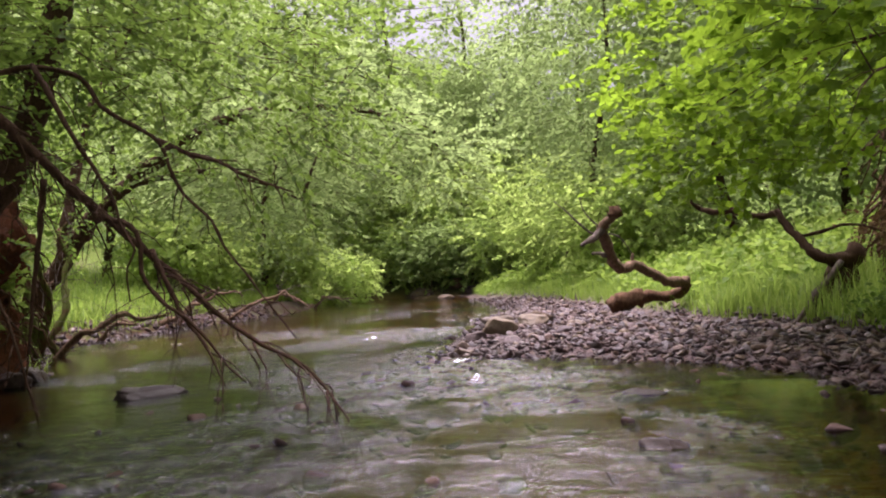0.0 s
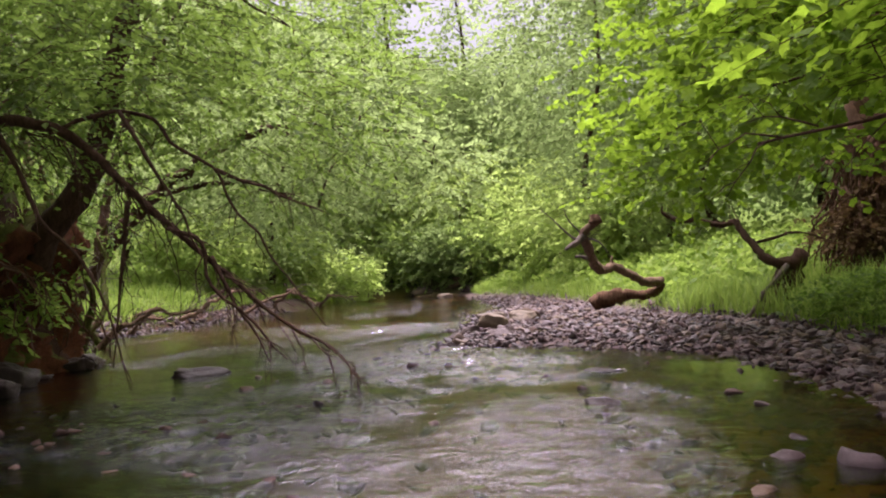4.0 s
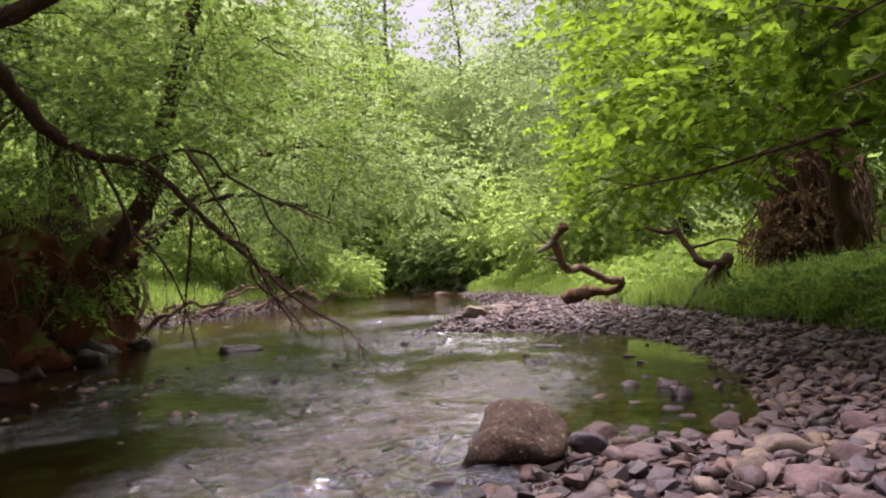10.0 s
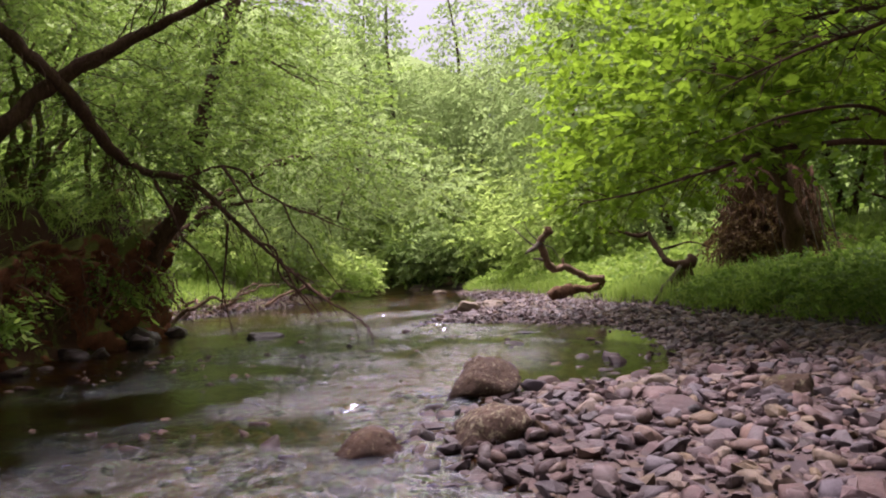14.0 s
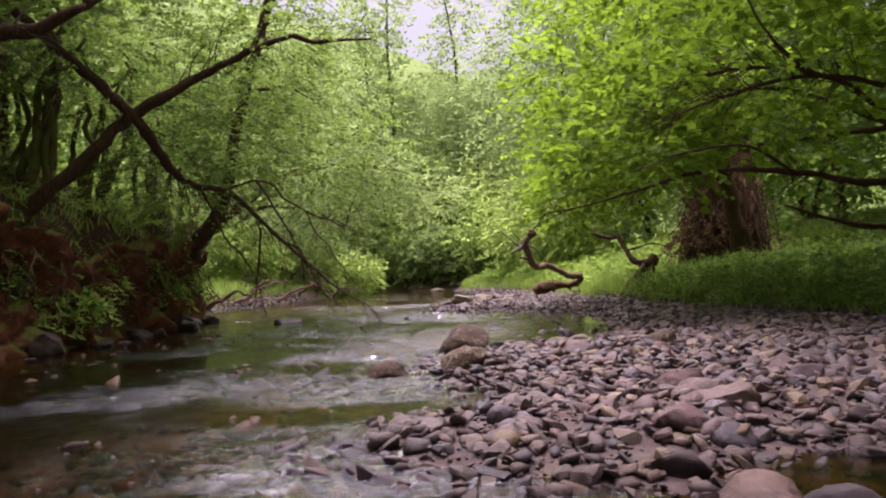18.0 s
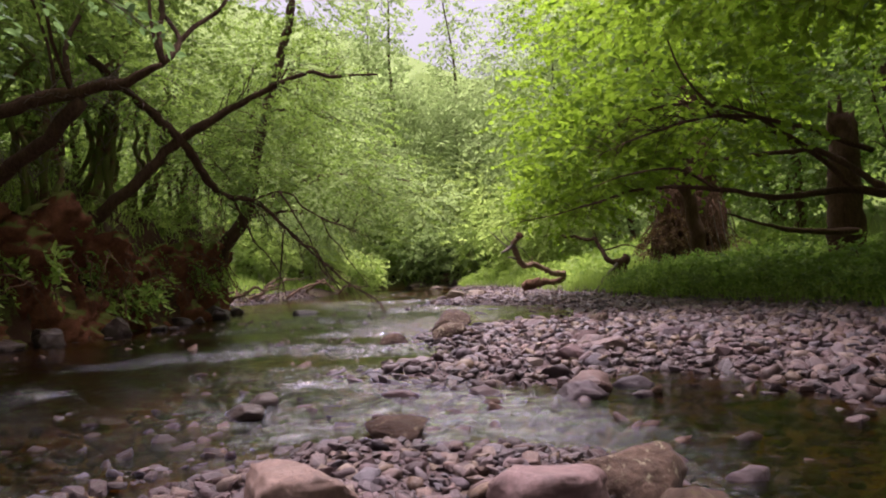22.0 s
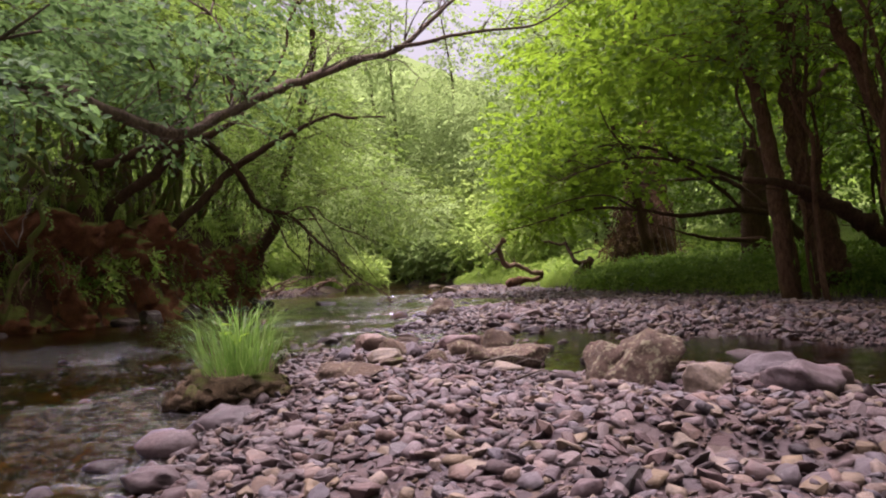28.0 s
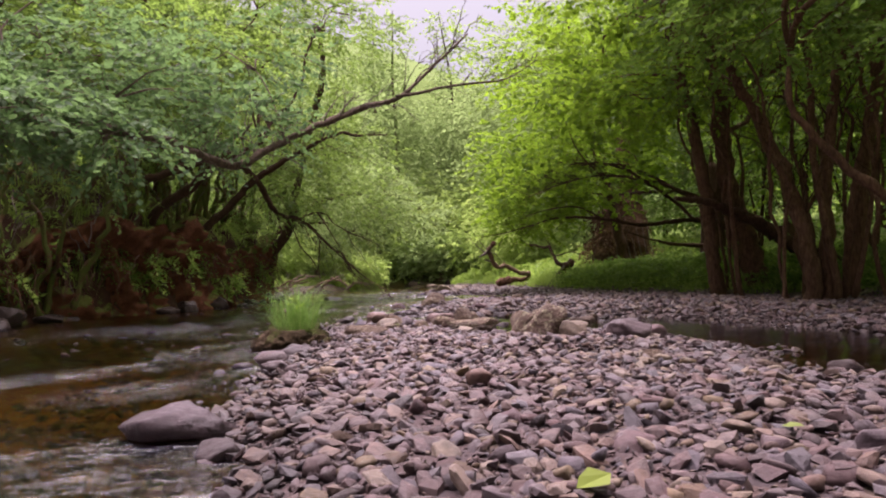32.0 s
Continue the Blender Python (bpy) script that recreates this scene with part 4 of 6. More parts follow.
# High leaf masses overhead and behind are added unseen to shade the right bank.
stems = tree("multi_stem_tree", "many-stemmed tree on the bank, leaves darkened for shade under an added canopy", S1, (0.10, 0.085, 0.075, 0.06, 0.035),
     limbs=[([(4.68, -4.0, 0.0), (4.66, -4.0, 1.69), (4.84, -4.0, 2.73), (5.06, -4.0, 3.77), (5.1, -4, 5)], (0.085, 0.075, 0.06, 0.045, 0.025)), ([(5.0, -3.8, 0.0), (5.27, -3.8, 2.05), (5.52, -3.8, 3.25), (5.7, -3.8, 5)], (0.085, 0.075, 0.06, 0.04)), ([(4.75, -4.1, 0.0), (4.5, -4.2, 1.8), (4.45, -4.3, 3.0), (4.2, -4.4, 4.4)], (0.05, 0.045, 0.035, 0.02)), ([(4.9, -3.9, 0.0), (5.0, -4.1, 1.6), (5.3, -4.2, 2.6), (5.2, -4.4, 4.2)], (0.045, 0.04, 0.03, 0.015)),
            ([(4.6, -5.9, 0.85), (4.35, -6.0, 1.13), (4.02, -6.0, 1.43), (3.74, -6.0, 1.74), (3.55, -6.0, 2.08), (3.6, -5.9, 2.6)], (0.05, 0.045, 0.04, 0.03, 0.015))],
     blobs=[(4.4, -5, 3.9, 1.4, 1.5, 0.7, 240), (3.2, -5.2, 4.0, 1.2, 1.2, 0.6, 160), (5.6, -5.5, 3.2, 1.2, 1.6, 0.9, 200), (4.6, -7.2, 5.0, 2.2, 2.4, 1.0, 420), (4.2, -10.5, 4.6, 2.2, 2.6, 1.0, 420), (6.4, -3.5, 5.2, 2.2, 2.6, 1.2, 380), (3.0, -8.5, 5.8, 1.8, 2.4, 0.9, 280), (3.7, -5.6, 3.2, 1.2, 1.0, 0.5, 200), (4.9, -6.4, 2.9, 1.2, 1.2, 0.6, 200), (3.4, -3.4, 3.2, 0.9, 0.9, 0.45, 110), (5.4, -1.0, 7.2, 2.6, 3.0, 1.2, 330), (5.0, -5.0, 6.6, 2.4, 2.6, 1.1, 330), (6.8, 0.5, 5.5, 2.2, 2.6, 1.4, 330), (5.8, -2.6, 4.4, 1.6, 1.8, 0.8, 240), (3.4, -1.6, 6.6, 2.0, 2.0, 0.9, 280)], bark=mat_root, seed=10, leaf=0.08, leaf_mat=mat_leaf_shaded)
r9 = np.random.default_rng(12)
for k in range(22):
    x, y = r9.uniform(4.0, 6.2), r9.uniform(-4.8, -1.6)
    z = height(x, y)
    w = wander((x, y, z - 0.05), (x + r9.uniform(-0.8, 0.5), y - r9.uniform(0, 0.6), z + r9.uniform(2.6, 4.2)), 0.07, 0.25, r9)
    stem = limb_part("stem", w, (r9.uniform(0.018, 0.05), 0.024, 0.01), mat_root, stems, 7, 0.12, 0.08)
    bare_twigs(stems, w, 9, 0.9, 0.006, mat_bark, 1500 + k, 0.0, (0.3, 1.0), under=stem)
bare_twigs(stems, S1, 26, 1.0, 0.008, mat_bark, 95, 0.0, (0.3, 1.0))
bare_twigs(stems, [(4.66, -4.0, 1.69), (4.84, -4.0, 2.73), (5.06, -4.0, 3.77)], 26, 1.0, 0.008, mat_bark, 96, 0.0)

# ---- earth bank ----
def bank_face():
    line = smooth_line([(-5.9, -9, 0), (-5.8, -6, 0), (-5.7, -3.2, 0), (-5.1, -1.8, 0), (-4.95, 0, 0), (-5.0, 2, 0), (-5.1, 3.6, 0), (-5.5, 5.4, 0), (-6.2, 6.1, 0), (-7.0, 6.6, 0)], 0.06)
    d = unit(np.gradient(line, axis=0))
    out = np.stack([d[:, 1], -d[:, 0], np.zeros(len(d))], -1)
    n, m = len(line), 40
    v = np.linspace(0, 1, m)[None, :]
    s1 = np.arange(n)[:, None] * 0.06
    top = 1.38 + 0.24 * np.sin(s1 * 0.9 + 1) + 0.16 * np.sin(s1 * 2.3) + 0.1 * np.sin(s1 * 5.7 + 2)
    top = top * np.clip((n * 0.06 - s1) / 1.6, 0.3, 1)
    up = np.clip(v / 0.78, 0, 1)
    z = -0.25 + (top + 0.25) * up - 1.6 * np.clip(v - 0.78, 0, 1)
    push = -0.05 - 0.30 * np.sin(np.pi * np.clip(up * 1.1, 0, 1)) ** 1.5 + 0.05 * up - 3.2 * np.clip(v - 0.78, 0, 1)
    lump = 0.10 * np.sin(s1 * 3.1 + 2.2 * np.sin(v * 5)) * np.cos(v * 7 + s1) + 0.07 * np.sin(s1 * 7.3 + v * 9) + 0.05 * np.sin(s1 * 15 + 3 * np.sin(v * 13)) * np.cos(v * 17 + s1 * 4)
    push = push - 0.25 * up ** 2 + 1.5 * lump * (0.3 + np.sin(np.pi * up))
    push = push + 0.04 * rng.standard_normal((n, m)) + 0.06 * np.sin(s1 * 23 + 5 * np.sin(v * 21 + s1)) * np.sin(v * 29 + 3 * np.sin(s1 * 9))
    p = line[:, None] + out[:, None] * push[..., None]
    p[..., 2] = z + 0.015 * rng.standard_normal((n, m)) + 0.5 * lump * up
    i = np.arange(n * m).reshape(n, m)
    q = np.stack([i[:-1, :-1], i[1:, :-1], i[1:, 1:], i[:-1, 1:]], -1).reshape(-1, 4)
    return line, out, p, mesh("earth_bank", p.reshape(-1, 3), [q], mat_soil)


line, out, face, me = bank_face()
bank = thing("earth_bank", (-5.3, 0, 0), "steep red-brown earth bank with moss and hanging roots", "bank", kind="structure")
part("bank_face", me, bank, at=pose(5.3, 0, 0))
r3 = np.random.default_rng(9)
tubes = []
for k in range(150):
    j = r3.integers(5, len(line) - 25)
    s0 = line[j] + out[j] * r3.uniform(-0.25, 0.02) + np.array([0, 0, r3.uniform(0.5, 1.15)])
    e0 = s0 + out[j] * r3.uniform(-0.05, 0.16) + np.array([0.15 * r3.standard_normal(), 0.25 * r3.standard_normal(), -r3.uniform(0.2, 0.7)])
    tubes.append(tube(wander(s0, e0, 0.12, 0.06, r3) - np.array([-5.3, 0, 0]), (0.012, 0.008, 0.003), 5))
v, f = join_tubes(tubes)
part("root_growth", mesh("root_growth", v, f, mat_root), bank, kind="stuff")
for k, (x, y) in enumerate([(-5.9, -4.6), (-5.75, -3.2), (-5.9, -1.9), (-5.7, -0.4), (-6.0, 1.4), (-6.4, -6.2), (-6.2, 3.0), (-6.4, 4.9), (-7.3, 5.9), (-7.7, 4.1), (-7.4, 2.2), (-7.0, 7.4)]):
    z = height(x, y)
    ob = thing("coppice_stool", (x, y, z), "mossy stool of crooked stems on the earth bank", "tree", "mossy stools")
    v, f = rock_shape(4, np.random.default_rng(900 + k), 0.5, 0.7)
    part("stump", mesh("stump", v * np.array([0.27, 0.34, 0.2]) - np.array([0, 0, 0.06]), [f], mat_bark_moss), ob)
    for q in range(6 if y > -2.5 else 3):
        a = r3.uniform(-1.6, 1.6)
        e = np.array([x + 0.7 * math.cos(a) * r3.uniform(0.2, 1.0), y + 0.9 * math.sin(a), z + r3.uniform(1.2, 2.8)])
        limb_part("stem", wander((x + 0.1 * q - 0.25, y + r3.uniform(-0.25, 0.25), z), e, 0.12, 0.2, r3), (r3.uniform(0.035, 0.07), 0.036, 0.018), mat_bark_moss, ob, 8, 0.1, 0.1)
    bare_twigs(ob, [(x, y, z + 0.2), (x + 0.3, y, z + 1.0), (x + 0.5, y, z + 1.8)], 16 if y > -2.5 else 7, 0.7, 0.007, mat_bark_pale, 910 + k, 0.2)
    crown(ob, [(x + 0.3, y, z + 1.9, 0.8, 1.0, 0.6, 60 if y > -2 else 8), (x - 0.3, y, z + 2.8, 0.9, 1.1, 0.7, 70 if y > -2 else 12)], 0.07, OVATE, 12, 0.45, mat_leaf_ald_shade, r3)
for k in range(14):
    x, y = 5.6 + r3.uniform(0, 3), -4 + 9 * (k + r3.uniform(0, 0.8)) / 14
    z = height(x, y)
    lean = r3.uniform(-0.8, 0.5)
    tree("sapling", "thin sapling in the thicket, its leaves darkened for shade", [(x, y, z - 0.05), (x + lean * 0.4, y, z + 1.5), (x + lean, y + 0.2, z + 3.6)], (0.03, 0.022, 0.008),
         blobs=[(x + lean * 0.8, y, z + 3.0, 0.8, 0.9, 0.7, 45), (x + lean * 0.4, y, z + 1.9, 0.6, 0.7, 0.5, 25)], leaf=0.09, leaf_mat=mat_leaf_shaded, seed=930 + k, group="saplings", side_twigs=4)

for name, label, m, n, lo, hi, size, shape, droop in (("moss_growth", "dark moss and small ferns", mat_leaf_shaded, 800, 11, 24, 0.04, OVATE, 0.5), ("trailing_grass", "trailing green grass", mat_grass, 420, 12, 22, 0.12, LANCE, 1.0)):
    i, j = r3.integers(0, face.shape[0], n * 3), r3.integers(lo, hi, n * 3)
    q = face[i, j]
    ok = np.flatnonzero(waves(q[:, 1], q[:, 2] * 1.6, 2.3, len(name)) + 0.25 * r3.standard_normal(len(q)) + 0.5 * (j - 14) / 10 > 0.5)[:n]
    hd = out[i[ok]] * 0.8 + 0.6 * r3.standard_normal((len(ok), 3)) + np.array([0, 0, 0.2])
    lv, lf, tv, tf = sprays(q[ok], hd, r3.uniform(0.08, 0.26, len(ok)), 9, size, shape, r3, droop, 0.5)
    part(name, mesh(name, lv - np.array([-5.3, 0, 0]), [lf], m, False), bank, label, kind="stuff")

# ---- fallen and broken wood ----
ob = thing("dead_log", (1.29, 9.3, 0.62), "bare crooked dead log with a splintered pale stub", "log")
log_stem = limb_part("stem", [(1.37, 9.4, 0.57), (1.16, 9.3, 0.53), (0.87, 9.2, 0.63), (0.67, 9.05, 0.76), (0.53, 8.95, 0.80), (0.42, 8.85, 0.75), (0.30, 8.75, 0.78), (0.20, 8.6, 0.91), (0.14, 8.5, 1.10), (0.07, 8.4, 1.24), (0.14, 8.35, 1.38), (0.25, 8.3, 1.46)],
          (0.055, 0.075, 0.064, 0.06, 0.07, 0.062, 0.066, 0.07, 0.062, 0.075, 0.06, 0.045), mat_dead, ob, 11, 0.05, 0.09, "", 0.12)
limb_part("broken_end", [(0.20, 8.32, 1.42), (0.25, 8.3, 1.47), (0.25, 8.3, 1.57)], (0.05, 0.075, 0.05), mat_root, ob, 9, 0.04, 0.25)
limb_part("root_end", [(0.30, 9.6, 0.33), (0.36, 9.6, 0.29), (0.50, 9.58, 0.31), (0.68, 9.55, 0.35), (1.02, 9.5, 0.36), (1.26, 9.45, 0.42), (1.37, 9.4, 0.53)], (0.07, 0.14, 0.12, 0.07, 0.066, 0.072, 0.05), mat_root, ob, 11, 0.05, 0.2)
limb_part("snag", [(0.14, 8.4, 1.35), (0.0, 8.35, 1.21), (-0.12, 8.31, 1.13), (-0.19, 8.3, 1.08)], (0.05, 0.055, 0.035, 0.02), mat_bark_pale, ob, 8, 0.05, 0.2, "pale splintered stub")
limb_part("snag", [(0.14, 8.55, 0.95), (0.05, 8.52, 0.99), (-0.04, 8.5, 0.98)], (0.03, 0.025, 0.016), mat_bark_pale, ob, 7, 0.05, 0.2)
limb_part("snag", [(0.53, 8.95, 0.82), (0.55, 8.95, 0.98)], (0.035, 0.01), mat_dead, ob, 7, 0.04, 0.2)
limb_part("side_stick", [(0.09, 8.45, 1.23), (-0.06, 8.4, 1.25), (-0.32, 8.3, 1.5), (-0.51, 8.2, 1.66)], (0.02, 0.016, 0.011, 0.004), mat_bark_pale, ob, 6, 0.08)
limb_part("side_stick", [(0.12, 8.4, 1.22), (0.31, 8.4, 1.18), (0.48, 8.4, 0.91)], (0.014, 0.01, 0.004), mat_bark_pale, ob, 6, 0.08)
limb_part("side_stick", [(0.1, 8.4, 1.28), (-0.12, 8.3, 1.5), (-0.2, 8.2, 1.75)], (0.014, 0.01, 0.004), mat_bark_pale, ob, 6, 0.08)
bare_twigs(ob, [(0.30, 8.75, 0.78), (0.14, 8.5, 1.10), (0.25, 8.3, 1.47)], 12, 0.35, 0.005, mat_bark_pale, 97, -0.3, under=log_stem)
ob = thing("fallen_branch", (2.43, 6.9, 0.81), "kinked dark branch on a leaning stump with a pale root", "branch")
kinked_stem = limb_part("stem", [(2.45, 6.95, 0.73), (2.28, 6.95, 0.75), (2.13, 7.0, 0.81), (2.07, 7.15, 0.95), (2.01, 7.35, 1.14), (1.94, 7.5, 1.31), (1.91, 7.52, 1.32), (1.78, 7.6, 1.30), (1.65, 7.7, 1.35), (1.5, 7.75, 1.41), (1.34, 7.8, 1.40), (1.2, 7.9, 1.43)],
          (0.09, 0.068, 0.052, 0.044, 0.042, 0.044, 0.038, 0.032, 0.034, 0.03, 0.036, 0.018), mat_bark, ob, 10, 0.05, 0.1, "", 0.15)
limb_part("stump_trunk", [(2.1, 6.98, 0.0), (2.2, 6.98, 0.32), (2.36, 6.97, 0.6), (2.52, 7.0, 0.88)], (0.19, 0.15, 0.13, 0.08), mat_bark, ob, 11, 0.06, 0.14, "", 0.25)
limb_part("root", [(1.72, 6.82, 0.05), (1.88, 6.8, 0.26), (2.08, 6.8, 0.52), (2.28, 6.84, 0.74)], (0.022, 0.027, 0.028, 0.03), mat_bark_pale, ob, 8, 0.06, 0.1, "pale bare root")
limb_part("side_stick", [(1.2, 7.9, 1.43), (1.1, 7.9, 1.52), (1.12, 7.9, 1.6)], (0.025, 0.018, 0.008), mat_bark, ob, 6, 0.05)
limb_part("side_stick", [(2.05, 7.2, 1.02), (2.5, 7.1, 1.12), (2.8, 7.0, 1.02)], (0.02, 0.016, 0.008), mat_bark, ob, 6, 0.08)
bare_twigs(ob, [(2.13, 7.0, 0.81), (1.92, 7.5, 1.31), (1.65, 7.7, 1.35), (1.2, 7.9, 1.42)], 18, 0.4, 0.006, mat_bark, 98, -0.1, under=kinked_stem)
ob = thing("snapped_tree", (5.55, 3.8, 0.5), "dark snapped tree trunk standing on the bank", "tree")
limb_part("trunk", [(5.5, 3.8, 0.1), (5.55, 3.8, 1.32), (5.57, 3.8, 2.32), (5.57, 3.8, 2.75), (5.5, 3.8, 3.0)], (0.36, 0.28, 0.25, 0.24, 0.14), mat_bark, ob, 16, 0.1, 0.05, "", 0.06)
for dx, dy, top in ((-0.14, 0.05, 3.25), (0.12, -0.06, 3.05), (0.02, 0.14, 3.4)):
    limb_part("splinter", [(5.55 + dx, 3.8 + dy, 2.6), (5.56 + dx, 3.8 + dy, 2.9), (5.57 + dx * 1.3, 3.8 + dy, top)], (0.1, 0.07, 0.01), mat_bark, ob)
limb_part("limb", [(5.62, 3.5, 1.04), (4.6, 3.4, 1.10), (4.07, 3.3, 1.22), (3.47, 3.2, 1.42)], (0.06, 0.045, 0.03, 0.012), mat_bark, ob)
ob = thing("leaning_log", (5.61, -2.1, 0.5), "dark tapering log leaning between the trunks", "log")
log_stem = limb_part("stem", [(6.0, -2.0, 0.3), (5.61, -2.1, 0.6), (5.07, -2.2, 0.79), (4.32, -2.5, 1.15), (3.67, -2.8, 1.41), (3.13, -3.0, 1.51)], (0.15, 0.13, 0.11, 0.085, 0.06, 0.03), mat_bark, ob, 11, 0.08, 0.14, "", 0.35)
bare_twigs(ob, [(5.07, -2.2, 0.79), (4.32, -2.5, 1.15), (3.13, -3.0, 1.51)], 12, 0.5, 0.008, mat_bark, 99, -0.1, under=log_stem)

ob = thing("root_tangle", (4.0, 7.7, 0.5), "old brown tree bases wrapped in dead stems and leaves", "root tangle")
limb_part("trunk", [(4.4, 7.9, 0.4), (4.38, 7.9, 1.2), (4.34, 7.9, 2.2), (4.3, 8, 3.6), (4.2, 8, 5)], (0.45, 0.37, 0.34, 0.28, 0.15), mat_root, ob, 14, 0.1, 0.07)
limb_part("trunk", [(3.85, 7.8, 0.4), (3.85, 7.8, 1.1), (3.8, 7.8, 2.0), (3.7, 7.9, 3.2)], (0.36, 0.31, 0.27, 0.12), mat_root, ob, 14, 0.1, 0.07)
r2 = np.random.default_rng(5)
tubes = []
for k in range(520):
    a = r2.uniform(0, 6.28)
    wide = r2.uniform(0.45, 1.0)
    s = np.array([4.0 + 0.85 * np.cos(a) * wide, 7.7 + 0.7 * np.sin(a) * wide, r2.uniform(0.9, 2.4)])
    e = s + np.array([0.22 * r2.standard_normal(), 0.22 * r2.standard_normal(), -r2.uniform(0.3, 1.2)])
    e[2] = max(e[2], 0.35)
    tubes.append(tube(wander(s, e, 0.12, 0.14, r2) - np.array([4.0, 7.7, 0.5]), (0.018, 0.013, 0.006), 5))
v, f = join_tubes(tubes)
part("stem_tangle", mesh("stem_tangle", v, f, mat_root), ob, kind="stuff")
for k in range(7):
    x = 4.0 + 0.16 * k - 0.3
    limb_part("stem", [(x + 0.25, 7.0, 0.5), (x + 0.1, 7.0, 1.1), (x, 7.1, 1.8 + 0.1 * (k % 3))], (0.014, 0.011, 0.005), mat_bark_pale, ob, 6)
crown(ob, [(3.35, 7.3, 1.15, 0.5, 0.45, 0.42, 130), (3.7, 7.2, 1.5, 0.5, 0.4, 0.4, 80), (4.5, 7.3, 1.0, 0.4, 0.4, 0.4, 50)], 0.07, OVATE, 9, 0.3, mat_leaf_dead, r2, mat_root, 0.7)

# ---- woods in the distance ----
FAR = [(-13.5, 12, 9), (-15, 8, 9), (-12.5, 17.5, 11), (-8.8, 20, 10), (-13, 24, 11), (-9.8, 29, 10), (-7.2, 33, 10), (-4.0, 36, 10.5), (-1.5, 34, 10.5), (2.4, 30, 14),
       (1.8, 20, 11), (4.6, 17.5, 10), (8.5, 14.5, 9), (7.5, 10.5, 9), (4.5, 23, 14), (7.5, 18, 12), (9, 8, 8), (10, 3, 8), (10.5, -2, 8), (-13.5, 4, 9), (-12, -2, 9),
       (-14, 33, 14), (0.5, 36, 12), (6, 32, 16), (-5.8, 40, 10), (-2.5, 41, 11), (-9.5, 40, 11), (11, 25, 14), (13.5, 6, 9), (14, 0, 9), (11.5, -6, 8), (10, 13, 10), (9, -9, 8), (-11.5, -8, 9), (-10, -13, 9), (12, 9, 8), (15, 4, 10), (13, -3.5, 9), (-11, 2, 9), (-13, 5.5, 9), (8.6, 15, 11)]
for k, (x, y, h) in enumerate(FAR):
    r = np.random.default_rng(100 + k)
    z = height(x, y) - 0.1
    n = 5 if y < 12 else 6
    blobs = []
    for q in range(n):
        f = (q + 0.6) / n
        w = 1.0 + 1.3 * math.sin(math.pi * min(1, f * 0.8 + 0.15))
        blobs.append((x + r.uniform(-0.9, 0.9), y + r.uniform(-0.9, 0.9), z + h * (0.10 + 0.9 * f), w * 1.4, w * 1.4, h / n * 0.85, int(210 * (1.75 if y > 9 and x < 9 else 0.8))))
    big = 0.17 if y > 22 else 0.15 if y > 12 else 0.16
    # Leaf colour chosen by place: paled for haze, darkened for the shaded valley sides.
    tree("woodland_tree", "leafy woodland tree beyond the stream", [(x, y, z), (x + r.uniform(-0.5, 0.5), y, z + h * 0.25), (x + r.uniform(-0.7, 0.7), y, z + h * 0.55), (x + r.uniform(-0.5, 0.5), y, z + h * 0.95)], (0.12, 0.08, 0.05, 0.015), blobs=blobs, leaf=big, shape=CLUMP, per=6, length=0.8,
         leaf_mat=mat_leaf_hazed if y > 12 else mat_leaf_shaded if x > 0 else mat_leaf_ald_shade, seed=200 + k, group="trees of the wood", side_twigs=1, flat=0.45)
for k, (x, y, h) in enumerate([(-6.9, 32, 17.5), (-10.6, 31, 15.5), (-8.6, 36, 18), (-3.6, 37, 18.5)]):
    r = np.random.default_rng(160 + k)
    z = height(x, y) - 0.1
    tree("airy_tree", "tall thin-crowned tree with open twiggy branches", [(x, y, z), (x + 0.2, y, z + h * 0.4), (x + r.uniform(-0.4, 0.4), y, z + h * 0.7), (x + r.uniform(-0.6, 0.6), y, z + h)], (0.2, 0.14, 0.09, 0.02),
         blobs=[(x + r.uniform(-1.4, 1.4), y + r.uniform(-1, 1), z + h * f, 1.4, 1.4, 1.0, 48) for f in (0.55, 0.64, 0.72, 0.8, 0.88, 0.95)], leaf=0.24, shape=CLUMP, per=6, length=0.8, leaf_mat=mat_leaf_hazed, seed=165 + k, group="tall trees of the valley", side_twigs=4, flat=0.9)
BUSH = [(-4.6, 27.8, 1.9, 1), (-2.8, 27.4, 2.1, 1), (-6.5, 28.6, 2.0, 0), (-1.2, 26.5, 2.2, 0), (-8.6, 20.5, 1.7, 0), (-9.6, 16.5, 1.6, 0), (0.6, 21, 1.9, 0), (1.6, 17, 1.8, 0), (-7.7, 24, 1.6, 0), (-10, 27, 2.2, 0), (-3.4, 29.8, 3.6, 0), (-0.6, 29.0, 4.0, 0), (-6.0, 30.4, 3.6, 0), (0.9, 25.0, 3.4, 0), (-8.4, 30.5, 3.4, 0), (-2.0, 31.8, 5.0, 0), (-4.8, 32.6, 5.0, 0), (2.2, 27.5, 4.4, 0)]
